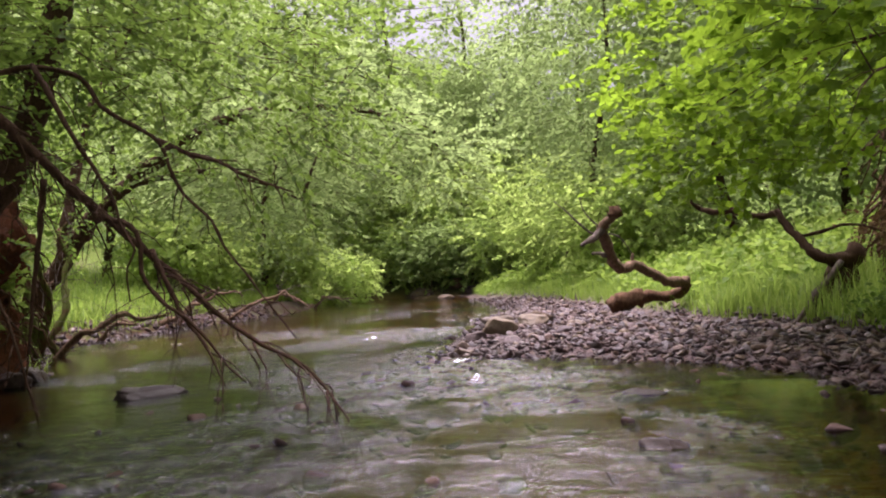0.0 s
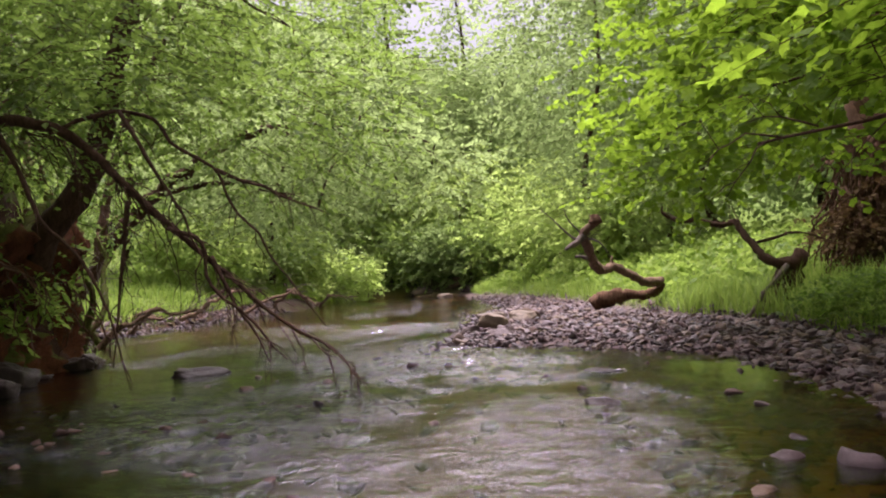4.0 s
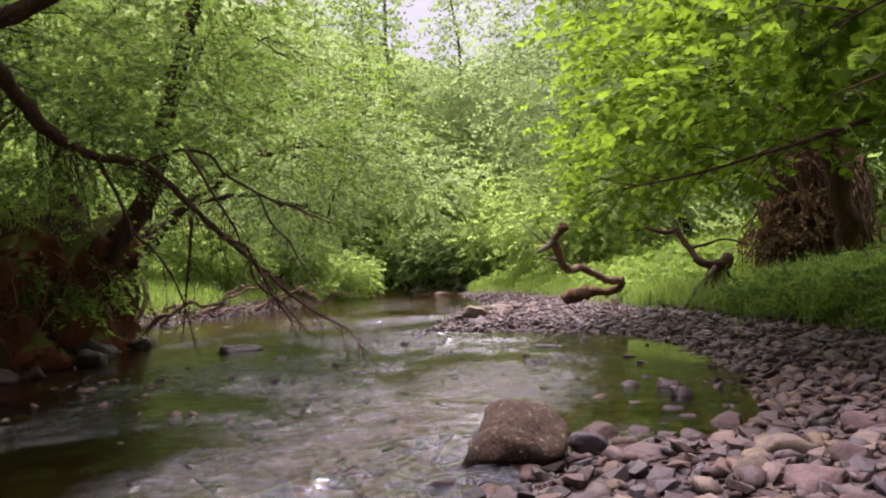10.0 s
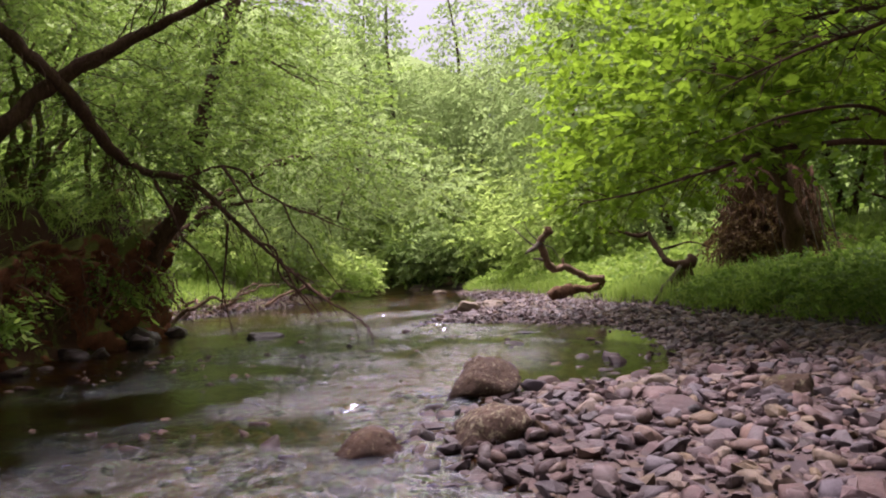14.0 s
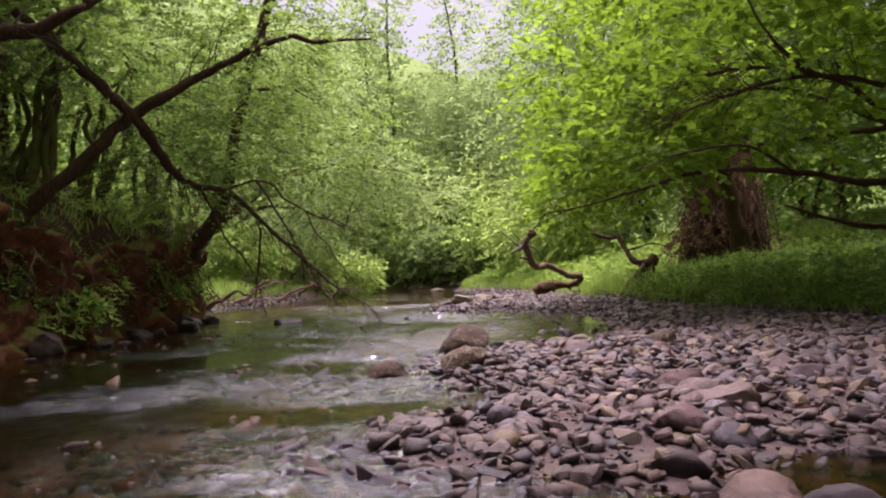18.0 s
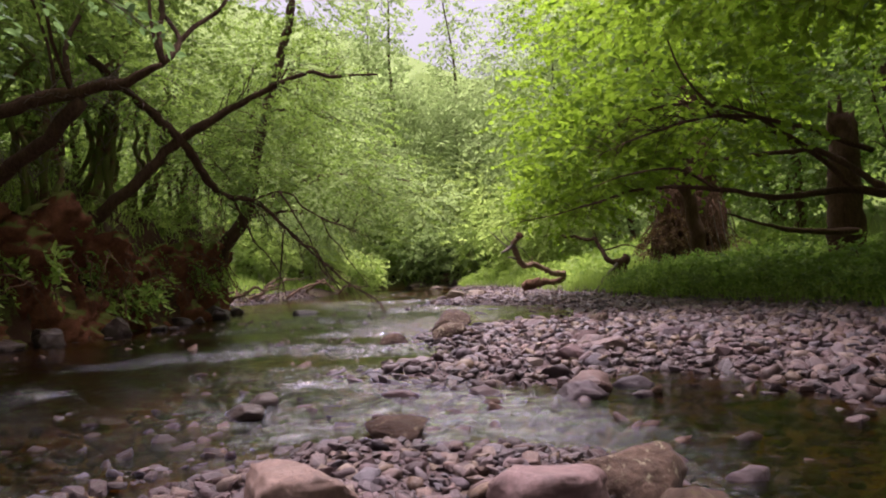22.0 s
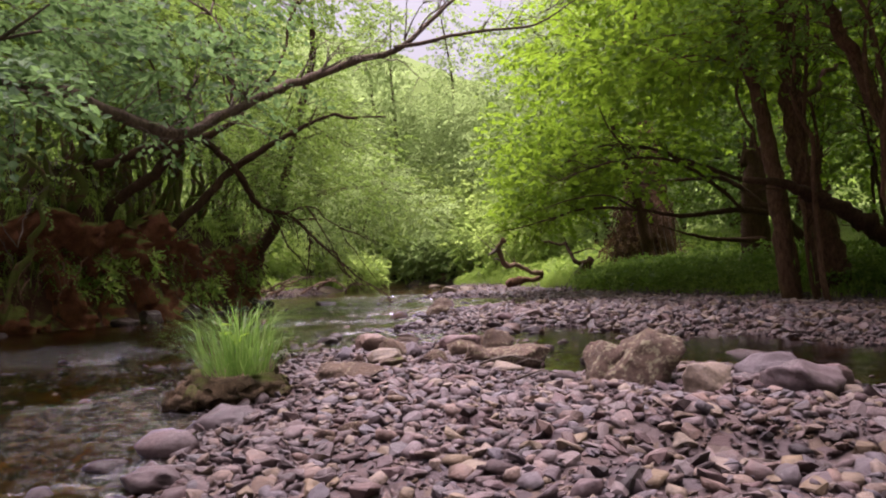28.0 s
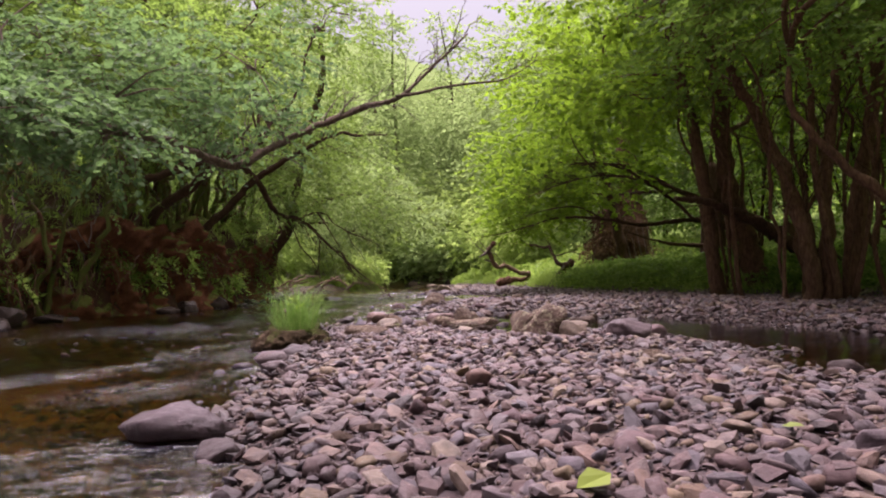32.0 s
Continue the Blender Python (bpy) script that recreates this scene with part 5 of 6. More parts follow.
for k, (x, y, h, dark) in enumerate(BUSH):
    z = height(x, y)
    tree("bush", "dense green bush at the water's edge", [(x, y, z - 0.1), (x, y, z + h * 0.5), (x + 0.1, y, z + h)], (0.06, 0.04, 0.02),
         blobs=[(x, y, z + h * 0.45, h * 0.75, h * 0.7, h * 0.5, 260), (x + 0.6, y - 0.3, z + h * 0.8, h * 0.6, h * 0.6, h * 0.45, 200), (x - 0.7, y, z + h * 0.85, h * 0.6, h * 0.6, h * 0.45, 200)],
         leaf=0.13, shape=CLUMP, per=10, length=0.55, leaf_mat=mat_leaf_hazed if dark else mat_leaf_bush, seed=300 + k, category="bush", group="bushes on the far bank", side_twigs=2, flat=0.5)


r = np.random.default_rng(61)
n = 26000
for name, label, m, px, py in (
        ("hillside_wood", "green wood covering the valley head, haze put into its leaves", mat_leaf_hazed, r.uniform(-45, 45, n // 2), r.uniform(42, 110, n // 2)),
        ("valley_side_wood", "wood on the valley sides, its leaf green darkened for shade", mat_leaf_ald_shade, np.concatenate([r.uniform(17, 60, n // 4), r.uniform(-60, -20, n // 4)]), r.uniform(-30, 60, n // 2))):
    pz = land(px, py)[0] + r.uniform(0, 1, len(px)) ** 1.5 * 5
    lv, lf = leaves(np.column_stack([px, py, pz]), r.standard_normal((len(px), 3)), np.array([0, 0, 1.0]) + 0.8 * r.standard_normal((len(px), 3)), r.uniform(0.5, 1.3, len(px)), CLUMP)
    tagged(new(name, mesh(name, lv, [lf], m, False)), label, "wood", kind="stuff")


# ---- grass ----
def blades(pos, tall, wide, lean, r, curl=0.5, a=None):
    n = len(pos)
    a = r.uniform(0, 2 * np.pi, n) if a is None else a
    d = np.stack([np.cos(a), np.sin(a), np.zeros(n)], -1) * lean[:, None]
    s = np.stack([-np.sin(a), np.cos(a), np.zeros(n)], -1) * wide[:, None]
    up = np.array([0, 0, 1.0]) * tall[:, None]
    p1 = pos + up * 0.55 + d * 0.3
    p2 = pos + up * (1 - 0.2 * curl) + d
    v = np.stack([pos - s, pos + s, p1 + s * 0.8, p1 - s * 0.8, p2], 1).reshape(-1, 3)
    o = (np.arange(n) * 5)[:, None]
    return v, np.array([[0, 1, 2, 3]]) + o, np.array([[3, 2, 4]]) + o


def meadow(name, label, pts, tall, wide, lean, material, seed):
    r = np.random.default_rng(seed)
    n = len(pts)
    z = land(pts[:, 0], pts[:, 1])[0]
    pos = np.column_stack([pts, z - 0.01])
    tall = tall * (0.65 + 0.35 * waves(pts[:, 0], pts[:, 1], 2.6, 3))
    v, q, t = blades(pos, tall * r.uniform(0.5, 1.25, n), wide * r.uniform(0.6, 1.3, n), lean * r.uniform(0.2, 1.2, n), r)
    tagged(new(name, mesh(name, v, [q, t], material, False)), label, "grass", kind="stuff")


r = np.random.default_rng(40)
y = np.concatenate([r.uniform(-3, 9, 13000), r.uniform(8, 27, 14000)])
x = np.interp(y, GRASS_Y, GRASS_X) + 0.05 + r.exponential(1.3, len(y)) * np.where(y > 8.5, 2.2, 1)
meadow("bank_grass", "long fresh grass on the right bank", np.column_stack([x, y]), np.where(y > 3.5, 0.46, 0.24), 0.006, 0.22, mat_grass, 41)
y = r.uniform(6.6, 22, 13000)
x = -7.9 - r.exponential(2.8, len(y))
meadow("meadow_grass", "bright meadow grass beyond the left bank", np.column_stack([x, y]), 0.45, 0.011, 0.25, mat_grass, 42)
y = r.uniform(-8, 6.2, 10000)
x = np.interp(y, [-6, -3.2, -1.8, 0, 2, 3.6, 5.4], [-5.8, -5.7, -5.1, -4.95, -5.0, -5.1, -5.5]) - 0.42 - r.exponential(1.3, len(y))
meadow("bank_top_grass", "rough grass on the earth bank", np.column_stack([x, y]), 0.3, 0.006, 0.25, mat_grass, 43)

ob = thing("grass_tuft", (-0.72, -7.85, 0.1), "bright green grass tuft on a muddy mound", "grass tuft")
v, f = rock_shape(4, np.random.default_rng(2), 0.3, 0.5)
part("mound", mesh("mound", v * np.array([0.33, 0.28, 0.27]) + 0.012 * np.random.default_rng(3).standard_normal(v.shape) + np.array([0, 0, -0.05]), [f], mat_mud), ob, "brown matted mud mound")
n = 520
a = r.uniform(0, 6.28, n)
rad = 0.16 * np.sqrt(r.uniform(0, 1, n))
pos = np.column_stack([rad * np.cos(a), rad * np.sin(a), np.full(n, 0.04)])
v, q, t = blades(pos, (0.12 + 0.36 * r.uniform(0, 1, n) + 0.14 * r.uniform(0, 1, n) ** 8) * (1 - 1.2 * rad), r.uniform(0.001, 0.0022, n), 0.03 + (0.12 + 1.7 * rad) * r.uniform(0.2, 1, n), r, 1.1, a + 0.5 * r.standard_normal(n))
lv, lf = leaves(np.column_stack([0.05 * r.standard_normal(7), -0.1 + 0.03 * r.standard_normal(7), 0.2 + 0.03 * r.standard_normal(7)]), r.standard_normal((7, 3)) * np.array([1, 1, 0.2]), np.array([0, -0.3, 1.0]) + 0.2 * r.standard_normal((7, 3)), r.uniform(0.05, 0.08, 7), OVATE)
part("broad_leaf_growth", mesh("broad_leaf_growth", lv, [lf], mat_leaf_syc, False), ob, "yellow-green seedling leaves", kind="stuff")
part("grass_growth", mesh("grass_growth", v, [q, t], mat_rush, False), ob, "thin green blades", kind="stuff")

# ---- undergrowth: low leafy plants ----
def undergrowth(name, label, pts, leaf, per, length, material, seed, lift=0.12, shape=OVATE, category="plants"):
    rr = np.random.default_rng(seed)
    z = land(pts[:, 0], pts[:, 1])[0] + rr.uniform(0, lift, len(pts))
    o = np.column_stack([pts, z])
    h = rr.standard_normal((len(pts), 3)) * np.array([1, 1, 0.3]) + np.array([0, 0, 0.5])
    lv, lf, tv, tf = sprays(o, h, length * rr.uniform(0.5, 1.3, len(o)), per, leaf, shape, rr, 0.5, 0.3)
    tagged(new(name, mesh(name, lv, [lf], material, False)), label, category, kind="stuff")


y = r.uniform(-4, 6, 3000)
x = np.interp(y, GRASS_Y, GRASS_X) + 0.1 + r.exponential(1.4, len(y))
undergrowth("bank_plants", "low leafy plants, the bank's shade put into their green", np.column_stack([x, y]), 0.065, 8, 0.3, mat_leaf_shaded, 51, 0.3)
y = r.uniform(8, 26, 2000)
x = np.interp(y, GRASS_Y, GRASS_X) + 0.5 + r.uniform(0, 5, len(y))
undergrowth("slope_ferns", "bright green ferns on the open slope", np.column_stack([x, y]), 0.12, 9, 0.45, mat_grass, 54, 0.3)
y = np.concatenate([r.uniform(-8, 6.2, 700), r.uniform(-9, -3, 250)])
x = np.interp(y, [-6, -3.2, -1.8, 0, 2, 3.6, 5.4], [-5.8, -5.7, -5.1, -4.95, -5.0, -5.1, -5.5]) - 0.7 - r.exponential(0.8, len(y))
y2 = r.uniform(4.0, 7.4, 420)
x2 = np.interp(y2, [3.6, 5.4, 6.4, 8], [-5.1, -5.5, -6.4, -7.4]) - 0.45 - r.exponential(0.7, len(y2))
undergrowth("fern_patch", "bright green ferns behind the end of the bank", np.column_stack([x2, y2]), 0.07, 14, 0.5, mat_grass, 55, 0.35, LANCE)
undergrowth("earth_bank_plants", "ferns and leafy plants over the earth bank", np.column_stack([x, y]), 0.05, 12, 0.3, mat_grass, 52, 0.25)

y = np.concatenate([c + 0.25 * r.standard_normal(24) for c in (-6.4, -4.4, -2.6, -1.1, 0.6, 1.9, 3.1, 4.6)])
x = np.interp(y, [-6, -3.2, -1.8, 0, 2, 3.6, 5.4], [-5.8, -5.7, -5.1, -4.95, -5.0, -5.1, -5.5]) - 0.2 - r.uniform(0, 0.3, len(y))
rr = np.random.default_rng(53)
o = np.column_stack([x, y, 1.05 + 0.25 * rr.standard_normal(len(y)) * 0.6 - 0.25 * rr.uniform(0, 1, len(y)) ** 2])
lv, lf, tv, tf = sprays(o, np.column_stack([rr.uniform(0.1, 0.8, len(y)), 0.5 * rr.standard_normal(len(y)), rr.uniform(-0.5, 0.4, len(y))]), rr.uniform(0.15, 0.32, len(y)), 15, 0.042, LANCE, rr, 0.9, 0.4)
tagged(new("hanging_grass", mesh("hanging_grass", lv, [lf], mat_leaf_ald_shade, False)), "grass and fern hanging over the bank's lip", "grass", kind="stuff")

# ---- stones ----
def stone(name, label, x, y, w, h, material, seed, group="", sink=0.22):
    rr = np.random.default_rng(seed)
    if material in (mat_lichen, mat_mossy, mat_wet) or seed % 3 or w > 0.17:
        v, f = block_shape(4 if w > 0.2 else 3, rr, (1.05, 1.05, 1.0))
    else:
        v, f = rock_shape(4 if w > 0.24 else 3, rr, 0.45, 1.0)
    v = v * np.array([w * 0.54, w * 0.54 * rr.uniform(0.7, 0.95), h * 0.66])
    a = rr.uniform(-0.5, 0.5)
    v[:, :2] = v[:, :2] @ np.array([[math.cos(a), math.sin(a)], [-math.sin(a), math.cos(a)]])
    if shore_distance(np.array([x]), np.array([y]))[0] < -0.03:
        sink += 0.22
    ob = new(name, mesh(name, v, [f], material))
    ob.location = (x, y, max(-0.03, height(x, y) - 0.02) + h * (0.55 - sink))
    return tagged(ob, label, "stone", group)


KINDS = {"s": (mat_stone, "river_stone", "weathered purple-grey river stone lying among the gravel"), "w": (mat_wet, "wet_stone", "dark wet stone standing in shallow water"),
         "m": (mat_mossy, "mossy_stone", "brown mossy stone at the water's edge"), "p": (mat_pale, "pale_stone", "pale buff river stone on the gravel"),
         "l": (mat_lichen, "boulder", "lichened boulder resting on the gravel bar")}


def stones(kinds, rows, seed, group):
    for k, (c, row) in enumerate(zip(kinds, rows)):
        m, name, label = KINDS[c]
        stone(name, label, *row, m, seed + k, group)


stones("mssssssssssssssss", [(-0.59, -0.49, 0.39, 0.25), (-0.3, -0.34, 0.19, 0.1), (-0.22, -0.08, 0.23, 0.1), (-0.02, -0.04, 0.14, 0.07), (0.1, 0.09, 0.1, 0.05), (0.27, 0.26, 0.14, 0.06), (0.08, 0.66, 0.14, 0.06), (0.38, 0.86, 0.15, 0.11), (0.12, 1.27, 0.17, 0.07), (0.42, 2.35, 0.17, 0.06), (-0.1, -0.67, 0.22, 0.06), (-0.53, -0.7, 0.16, 0.06), (0.36, 1.15, 0.19, 0.11), (-0.1, 0.85, 0.14, 0.06), (0.3, 1.6, 0.19, 0.06), (-0.42, 2.2, 0.21, 0.05), (0.24, 0.48, 0.17, 0.07)], 400, "stones round the pool")
stones("wswpssspswww", [(-0.43, 2.5, 0.23, 0.08), (0.38, 2.74, 0.16, 0.07), (-0.3, 3.81, 0.31, 0.07), (-1.29, 7.53, 0.46, 0.26), (-1.49, 7.01, 0.25, 0.15), (-1.12, 6.47, 0.23, 0.11), (-0.54, 7.13, 0.19, 0.11), (-0.84, 8.5, 0.44, 0.18), (-1.56, 5.96, 0.21, 0.1), (-1.84, 5.2, 0.12, 0.07), (-0.76, 2.91, 0.08, 0.03), (-3.75, 4.22, 0.44, 0.14)], 430, "stones of the upper riffle")
stones("lmppsssssmpwssssss", [(-0.55, -1.6, 0.34, 0.16), (-1.04, -1.72, 0.33, 0.15), (0.36, -0.73, 0.19, 0.11), (0.16, -1.03, 0.17, 0.09), (0.49, -0.95, 0.14, 0.13), (0.28, -1.13, 0.19, 0.08), (0.05, -1.52, 0.2, 0.1), (-0.07, -1.37, 0.16, 0.1), (0.32, -1.51, 0.27, 0.1), (0.94, -1.05, 0.28, 0.13), (-0.28, -1.23, 0.11, 0.06), (-0.87, -0.77, 0.14, 0.06), (0.39, -1.8, 0.15, 0.08), (-0.23, -3.56, 0.11, 0.1), (0.69, -3.31, 0.25, 0.11), (0.62, -3.0, 0.28, 0.15), (0.44, -3.69, 0.21, 0.11), (-0.2, -3.74, 0.16, 0.07)], 450, "stones of the middle bar")
stones("sssssswsswmslmss", [(-0.05, -4.45, 0.18, 0.09), (0.45, -4.38, 0.27, 0.11), (0.34, -4.09, 0.18, 0.09), (0.7, -4.34, 0.2, 0.09), (0.57, -3.81, 0.18, 0.09), (-0.49, -4.49, 0.2, 0.08), (-1.13, -4.72, 0.17, 0.12), (0.61, -3.18, 0.25, 0.12), (0.69, -4.57, 0.18, 0.06), (-1.11, -4.95, 0.24, 0.1), (-0.35, -5.36, 0.27, 0.11), (0.41, -4.6, 0.28, 0.14), (0.62, -6.72, 0.2, 0.12), (0.1, -7.05, 0.13, 0.09), (0.75, -5.94, 0.13, 0.08), (1.54, -5.62, 0.3, 0.13)], 480, "stones of the cross riffle")
stones("pmmlpssmwlmssss", [(-0.14, -7.2, 0.22, 0.11), (-0.2, -6.86, 0.18, 0.15), (0.2, -6.6, 0.23, 0.15), (0.53, -6.93, 0.36, 0.16), (0.49, -7.38, 0.2, 0.08), (0.63, -7.57, 0.11, 0.06), (0.72, -7.17, 0.14, 0.06), (-0.27, -7.58, 0.34, 0.09),
    (1.04, -6.68, 0.28, 0.09), (0.33, -6.98, 0.19, 0.14), (0.41, -6.76, 0.19, 0.21), (-0.08, -6.82, 0.15, 0.12), (0.17, -6.36, 0.3, 0.13), (-0.66, -6.84, 0.15, 0.07), (-0.5, -6.78, 0.14, 0.1)], 500, "stones of the near bar")
stones("mmsssssssspsss", [(0.39, -6.2, 0.3, 0.15), (-0.12, -7.3, 0.18, 0.09), (-0.4, -6.42, 0.3, 0.13), (1.62, -8.17, 0.28, 0.15), (1.82, -7.92, 0.17, 0.13), (1.25, -8.22, 0.21, 0.13), (0.75, -7.67, 0.15, 0.07), (-0.58, -8.72, 0.2, 0.1), (-0.71, -8.9, 0.16, 0.07), (-0.74, -9.15, 0.1, 0.06), (0.43, -9.2, 0.11, 0.05), (0.7, -8.92, 0.09, 0.07), (-0.6, -8.3, 0.27, 0.1), (1.97, -6.43, 0.24, 0.09)], 520, "stones of the near bar")
stones("ssspssss", [(-0.2, -10.58, 0.36, 0.13), (0.03, -10.86, 0.16, 0.07), (-0.45, -9.06, 0.21, 0.08), (0.7, -11.11, 0.09, 0.05), (1.64, -7.75, 0.25, 0.12), (2.5, -9.15, 0.18, 0.1), (0.87, -10.78, 0.09, 0.06), (0.74, -10.15, 0.11, 0.08)], 540, "stones of the near bar")
stones("pmssspps", [(-1.33, 9.6, 0.58, 0.16), (-0.78, 8.75, 0.42, 0.2), (-1.37, 8.45, 0.25, 0.17), (-1.59, 6.3, 0.19, 0.13), (-3.56, 27.6, 0.8, 0.4), (-4.93, 27.2, 1.05, 0.5), (-3.84, 25.6, 0.7, 0.2), (-2.9, 26.6, 0.7, 0.4)], 560, "stones of the upper shore")
v, f = block_shape(4, np.random.default_rng(551), (0.125, 0.12, 0.115))
v = v + np.array([-0.075, 0.07, 0.01])
v2, f2 = block_shape(4, np.random.default_rng(558), (0.165, 0.14, 0.14))
v2[:, 0] += 0.2 * v2[:, 2] + 0.05
v2[:, 2] += 0.02 + 0.12 * v2[:, 0]
ob = new("boulder", mesh("boulder", np.vstack([v, v2]), [np.vstack([f, f2 + len(v)])], mat_lichen))
ob.location = (1.02, -7.88, 0.125)
tagged(ob, "big cracked boulder with moss and pale lichen on the bar", "stone", "stones of the near bar")
rr = np.random.default_rng(78)
for k in range(150):
    y = rr.uniform(-11.5, -5.7) if k < 90 else rr.uniform(-4.2, 3)
    x = rr.uniform(-0.7, 2.3)
    d = float(shore_distance(np.array([x]), np.array([y]))[0])
    if d < -0.1 or x > np.interp(y, GRASS_Y, GRASS_X) - 0.1 or (k < 90 and d < 0):
        continue
    w = 0.075 + (0.055 if k < 90 else 0.11) * rr.uniform(0, 1) ** 2
    m, name, label = KINDS["sssssspm"[k % 8]]
    stone(name, label, x, y, w, w * rr.uniform(0.4, 0.65), m, 1000 + k, "loose stones of the bars")
# Wet stones; the bank's shade is put into their dark colour too.
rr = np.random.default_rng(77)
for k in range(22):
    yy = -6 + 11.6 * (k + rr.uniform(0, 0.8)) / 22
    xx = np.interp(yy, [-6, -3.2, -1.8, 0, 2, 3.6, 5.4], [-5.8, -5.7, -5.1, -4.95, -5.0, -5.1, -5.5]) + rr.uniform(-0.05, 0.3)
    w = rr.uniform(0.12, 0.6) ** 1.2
    stone("wet_stone", "wet stone at the foot of the earth bank, its dark colour part shade", xx - 0.3 * w, yy, w, w * rr.uniform(0.3, 0.6), mat_wet, 600 + k, "stones under the bank")

# ---- gravel ----
def shard(r, few=False):
    """A river-worn stone chip: blunt, many-sided, never quite flat."""
    bm = bmesh.new()
    n = 10 if few else int(r.integers(16, 23))
    p = unit(r.standard_normal((n, 3))) * r.uniform(0.86, 1.06, (n, 1))
    p = np.sign(p) * np.abs(p) ** 0.72 * np.array([1, r.uniform(0.62, 1.0), r.uniform(0.42, 0.78)])
    for q in p:
        bm.verts.new(q)
    bmesh.ops.convex_hull(bm, input=bm.verts)
    bmesh.ops.delete(bm, geom=[x for x in bm.verts if not x.link_faces], context='VERTS')
    bm.verts.index_update()
    v = np.array([x.co[:] for x in bm.verts])
    f = np.array([[x.index for x in t.verts] for t in bm.faces])
    bm.free()
    return v, f


PEBBLES = [(v * np.array([1, rr.uniform(0.62, 0.95), rr.uniform(0.9, 1.2)]), f) for v, f in [rock_shape(1, np.random.default_rng(700 + k), 0.3, 0.55) for k in range(5)]] + [shard(np.random.default_rng(740 + k)) for k in range(18)]
CHIPS = [shard(np.random.default_rng(780 + k), True) for k in range(8)]


def scatter(n, x0, x1, y0, y1, r, shallow=-0.8, right=0.3):
    x, y = r.uniform(x0, x1, n), r.uniform(y0, y1, n)
    d = shore_distance(x, y)
    ok = (d > shallow * r.uniform(0, 1, n) ** 1.6) & (x < np.interp(y, GRASS_Y, GRASS_X) + right * r.uniform(0, 1, n)) & (x > -4.5)
    return x[ok], y[ok]


def pebble_field(x, y, size, r, flat=0.95):
    z = land(x, y)[0]
    vs, fs, o = [], [], 0
    kind = np.where(size < 0.042, len(PEBBLES) + r.integers(len(CHIPS), size=len(x)), r.integers(len(PEBBLES), size=len(x)))
    for k, (pv, pf) in enumerate(PEBBLES + CHIPS):
        m = kind == k
        n = m.sum()
        if not n:
            continue
        s = size[m]
        a, tx, ty = r.uniform(0, 6.28, n), 0.3 * r.standard_normal(n), 0.3 * r.standard_normal(n)
        p = pv[None] * s[:, None, None] * 0.5
        p = np.stack([p[..., 0] * np.cos(a)[:, None] - p[..., 1] * np.sin(a)[:, None], p[..., 0] * np.sin(a)[:, None] + p[..., 1] * np.cos(a)[:, None], p[..., 2] * flat], -1)
        p[..., 2] += p[..., 0] * tx[:, None] + p[..., 1] * ty[:, None]
        p += np.stack([x[m], y[m], z[m] + s * 0.13], -1)[:, None]
        vs.append(p.reshape(-1, 3))
        fs.append((pf[None] + (np.arange(n) * len(pv))[:, None, None] + o).reshape(-1, 3))
        o += n * len(pv)
    return np.vstack(vs), np.vstack(fs)


def gravel_bar(label, x0, x1, y0, y1, n, smallest, biggest, near, seed):
    r = np.random.default_rng(seed)
    bar = thing("gravel_bar", ((x0 + x1) / 2, (y0 + y1) / 2, 0), label, "gravel bar", kind="structure")
    base = np.array(bar.location)
    x, y = scatter(n, x0, x1, y0, y1, r, -1.3)
    size = smallest + (biggest - smallest) * r.uniform(0, 1, len(x)) ** 5.0
    half = len(x) * 6 // 10
    v, f = pebble_field(x[:half], y[:half], size[:half], r)
    part("sharp_shingle", mesh("sharp_shingle", v - base, [f], mat_gravel, False), bar, kind="stuff")
    v, f = pebble_field(x[half:], y[half:], size[half:], r)
    part("worn_shingle", mesh("worn_shingle", v - base, [f], mat_gravel), bar, kind="stuff")
    shapes = [mesh("pebble", pv * np.array([0.5, 0.5, 0.42]), [pf], mat_stone) for pv, pf in PEBBLES]
    x, y = scatter(6000, *near, r, 0.0, -0.3)
    x, y = x[:300], y[:300]
    z = land(x, y)[0]
    for k in range(len(x)):
        s = 0.04 + 0.06 * r.uniform(0, 1) ** 2
        part("pebble", shapes[k % len(shapes)], bar, at=pose(x[k] - base[0], y[k] - base[1], z[k] + s * 0.12 - base[2], r.uniform(-12, 12), r.uniform(-12, 12), r.uniform(0, 360)) @ Matrix.Scale(s, 4))


gravel_bar("near bar of rounded purple-grey pebbles", -2.1, 3.6, -12.2, -5.3, 72000, 0.017, 0.08, (-0.9, 2.2, -12, -6), 801)
gravel_bar("broad bar of angular pebbles beside the stream", -2.0, 4.2, -5.3, 4, 46000, 0.022, 0.125, (-0.9, 1.9, -4.6, -0.5), 802)
gravel_bar("upstream shingle bank below the grass", -2.4, 2.6, 4, 9.5, 17000, 0.028, 0.125, (-1.7, 1.4, 4.2, 8), 803)
gravel_bar("narrow far shingle beside the bend", -3.2, 1.6, 9.5, 22, 6000, 0.05, 0.15, (-1.4, 0.6, 9.6, 13), 804)
gravel_bar("shaded gravel under the bank trees", 3.4, 6.4, -10.5, 0.5, 13000, 0.03, 0.12, (3.4, 4.4, -7, -3), 805)

r = np.random.default_rng(64)
x, y, size = [], [], []
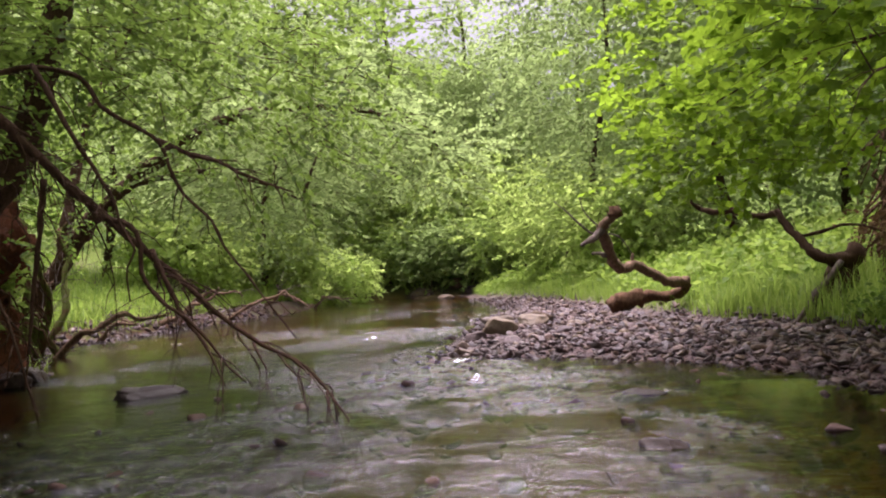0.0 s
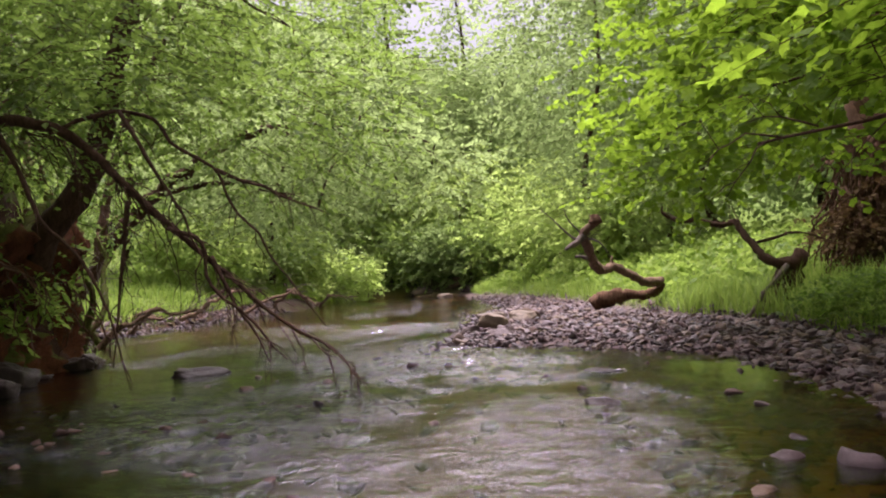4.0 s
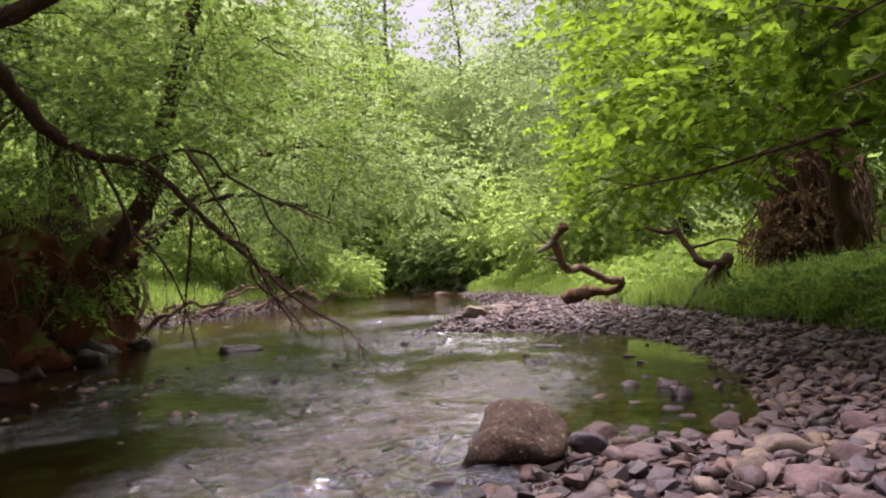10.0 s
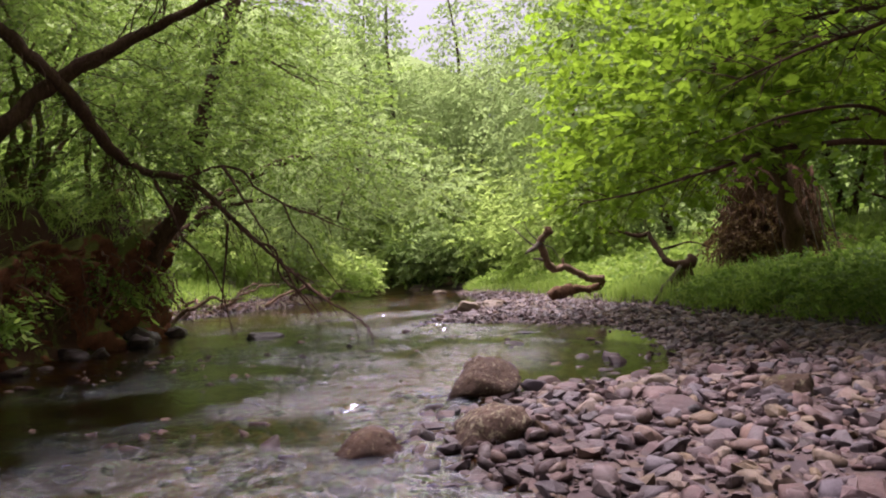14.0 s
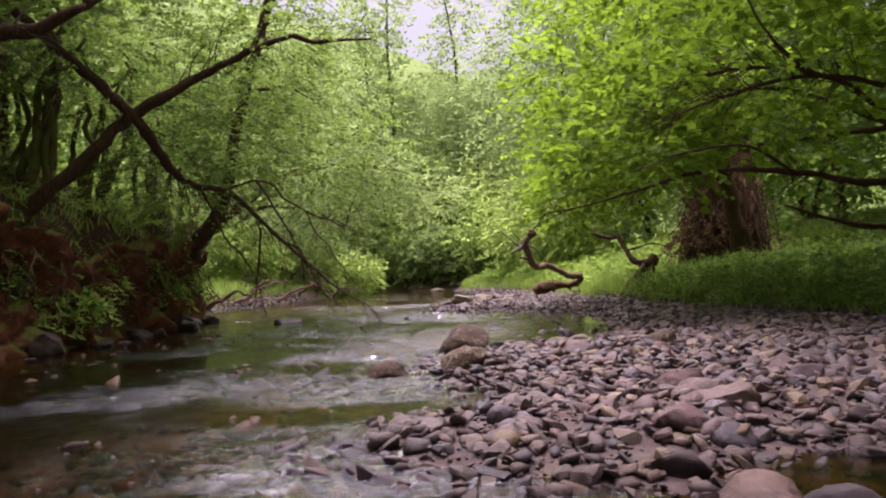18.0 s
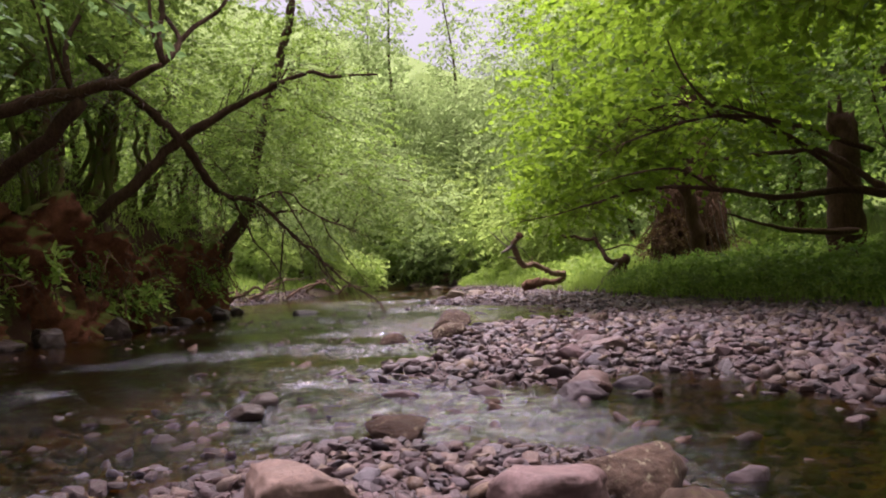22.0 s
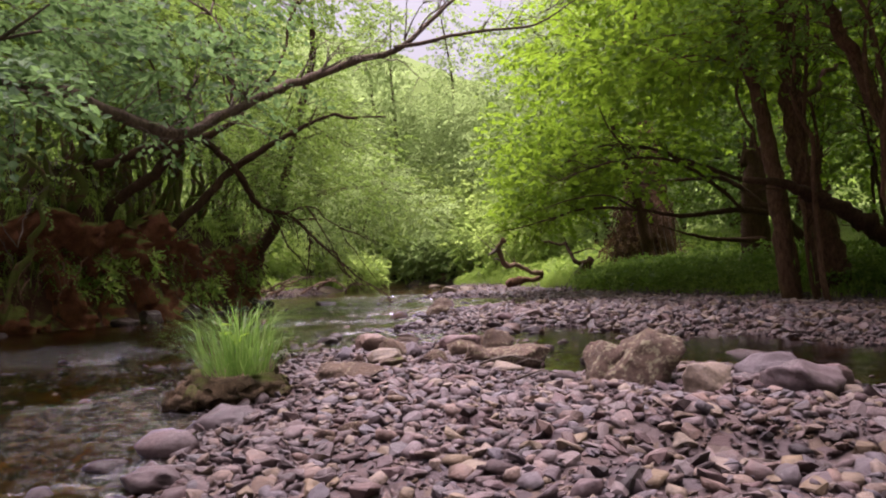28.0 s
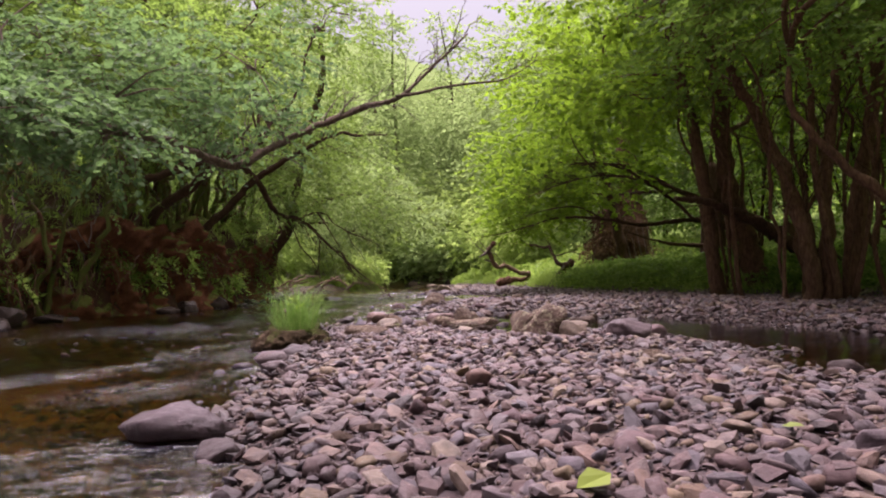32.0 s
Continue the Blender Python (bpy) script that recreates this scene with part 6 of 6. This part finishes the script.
for cx, cy, sx, sy, n in ((-0.6, -5.3, 0.9, 0.5, 420), (-1.6, -6.6, 0.8, 0.9, 300), (-1.9, -1.4, 0.7, 0.5, 140), (-2.6, 0.7, 0.6, 0.5, 110), (-2.9, 2.0, 0.6, 0.5, 150), (-2.0, 3.0, 0.7, 0.4, 90), (-3.9, 1.2, 0.4, 0.8, 120), (-4.4, -1.0, 0.4, 1.2, 160), (-0.6, 4.7, 0.9, 0.4, 120), (-1.3, -3.6, 0.35, 0.5, 130), (-3.2, 3.4, 0.8, 0.6, 60)):
    x.append(cx + sx * r.standard_normal(n)), y.append(cy + sy * r.standard_normal(n)), size.append(0.04 + 0.1 * r.uniform(0, 1, n) ** 1.5)
x, y, size = np.concatenate(x), np.concatenate(y), np.concatenate(size)
ok = (shore_distance(x, y) < 0.05) & (x > -4.4)
x, y, size = x[ok], y[ok], size[ok]
v, f = pebble_field(x, y, size, r, 0.8)
v[:, 2] += -0.046 - land(v[:, 0], v[:, 1])[0]
tagged(new("riffle_stones", mesh("riffle_stones", v, [f], mat_bedstone)), "dark wet stones just breaking the riffles", "stones", kind="stuff")
r = np.random.default_rng(65)
y = r.uniform(5.6, 17, 2600)
x = np.interp(y, [5.4, 6.4, 8, 11, 15, 19], [-5.5, -6.4, -7.4, -7.7, -7.4, -7.2]) + 0.25 - r.exponential(0.45, len(y))
v, f = pebble_field(x, y, 0.03 + 0.13 * r.uniform(0, 1, len(x)) ** 3, r)
tagged(new("beach_gravel", mesh("beach_gravel", v, [f], mat_gravel)), "gravel strewn along the low far beach", "gravel", kind="stuff")
for k in range(9):
    x, y = [(-7.2, 9.5), (-7.6, 12), (-7.9, 10.6), (-7.3, 14.5), (-7.4, 17), (-6.9, 20), (-7.8, 13.4), (-6.4, 7.4), (-8.2, 8.4)][k]
    z = height(x, y)
    ob = thing("drift_branch", (x, y, z), "bare grey-brown branch stranded on the beach", "branch", "driftwood")
    e = np.array([x + r.uniform(0.3, 1.3), y + r.uniform(-1.0, 0.6), z + r.uniform(0.15, 0.9)])
    w = wander((x - 0.4, y, z + 0.02), e, 0.1, 0.12, r)
    stem = limb_part("stem", w, (0.05, 0.035, 0.015), mat_dead, ob, 7, 0.1, 0.1)
    bare_twigs(ob, w, 9, 0.6, 0.009, mat_bark_pale, 650 + k, 0.1, under=stem)

# ---- fallen leaves and sticks on the gravel ----
rr = np.random.default_rng(88)
for k, (x, y, w) in enumerate([(1.05, -11.42, 0.085), (-0.04, -11.1, 0.06), (1.51, -11.01, 0.05)]):
    lv, lf = leaves(np.zeros((1, 3)), rr.standard_normal((1, 3)) * np.array([1, 1, 0.1]), np.array([[0.2, -0.3, 1.0]]), np.array([w]), OVATE)
    ob = new("fallen_leaf", mesh("fallen_leaf", lv, [lf], mat_yellow, False))
    ob.location = (x, y, height(x, y) + 0.035)
    tagged(ob, "yellow-green fallen leaf lying on pebbles", "leaf", "fallen leaves")
for k in range(16):
    x, y = (rr.uniform(1.5, 3.6), rr.uniform(-3.5, 1.5)) if k < 10 else (rr.uniform(0.2, 2), rr.uniform(-9.5, -6.5))
    a, ln = rr.uniform(-0.6, 0.6), rr.uniform(0.25, 0.7) if k < 10 else rr.uniform(0.1, 0.25)
    z = height(x, y) + 0.05
    v, q, c = tube(wander((-ln / 2, 0, 0), (ln / 2, math.sin(a) * ln, 0.02), 0.05, 0.06, rr), (0.006, 0.004, 0.002), 6)
    ob = new("stick", mesh("stick", v, [q, c], mat_bark_pale))
    ob.location = (x, y, z)
    tagged(ob, "thin grey stick lying on the gravel", "stick", "sticks")
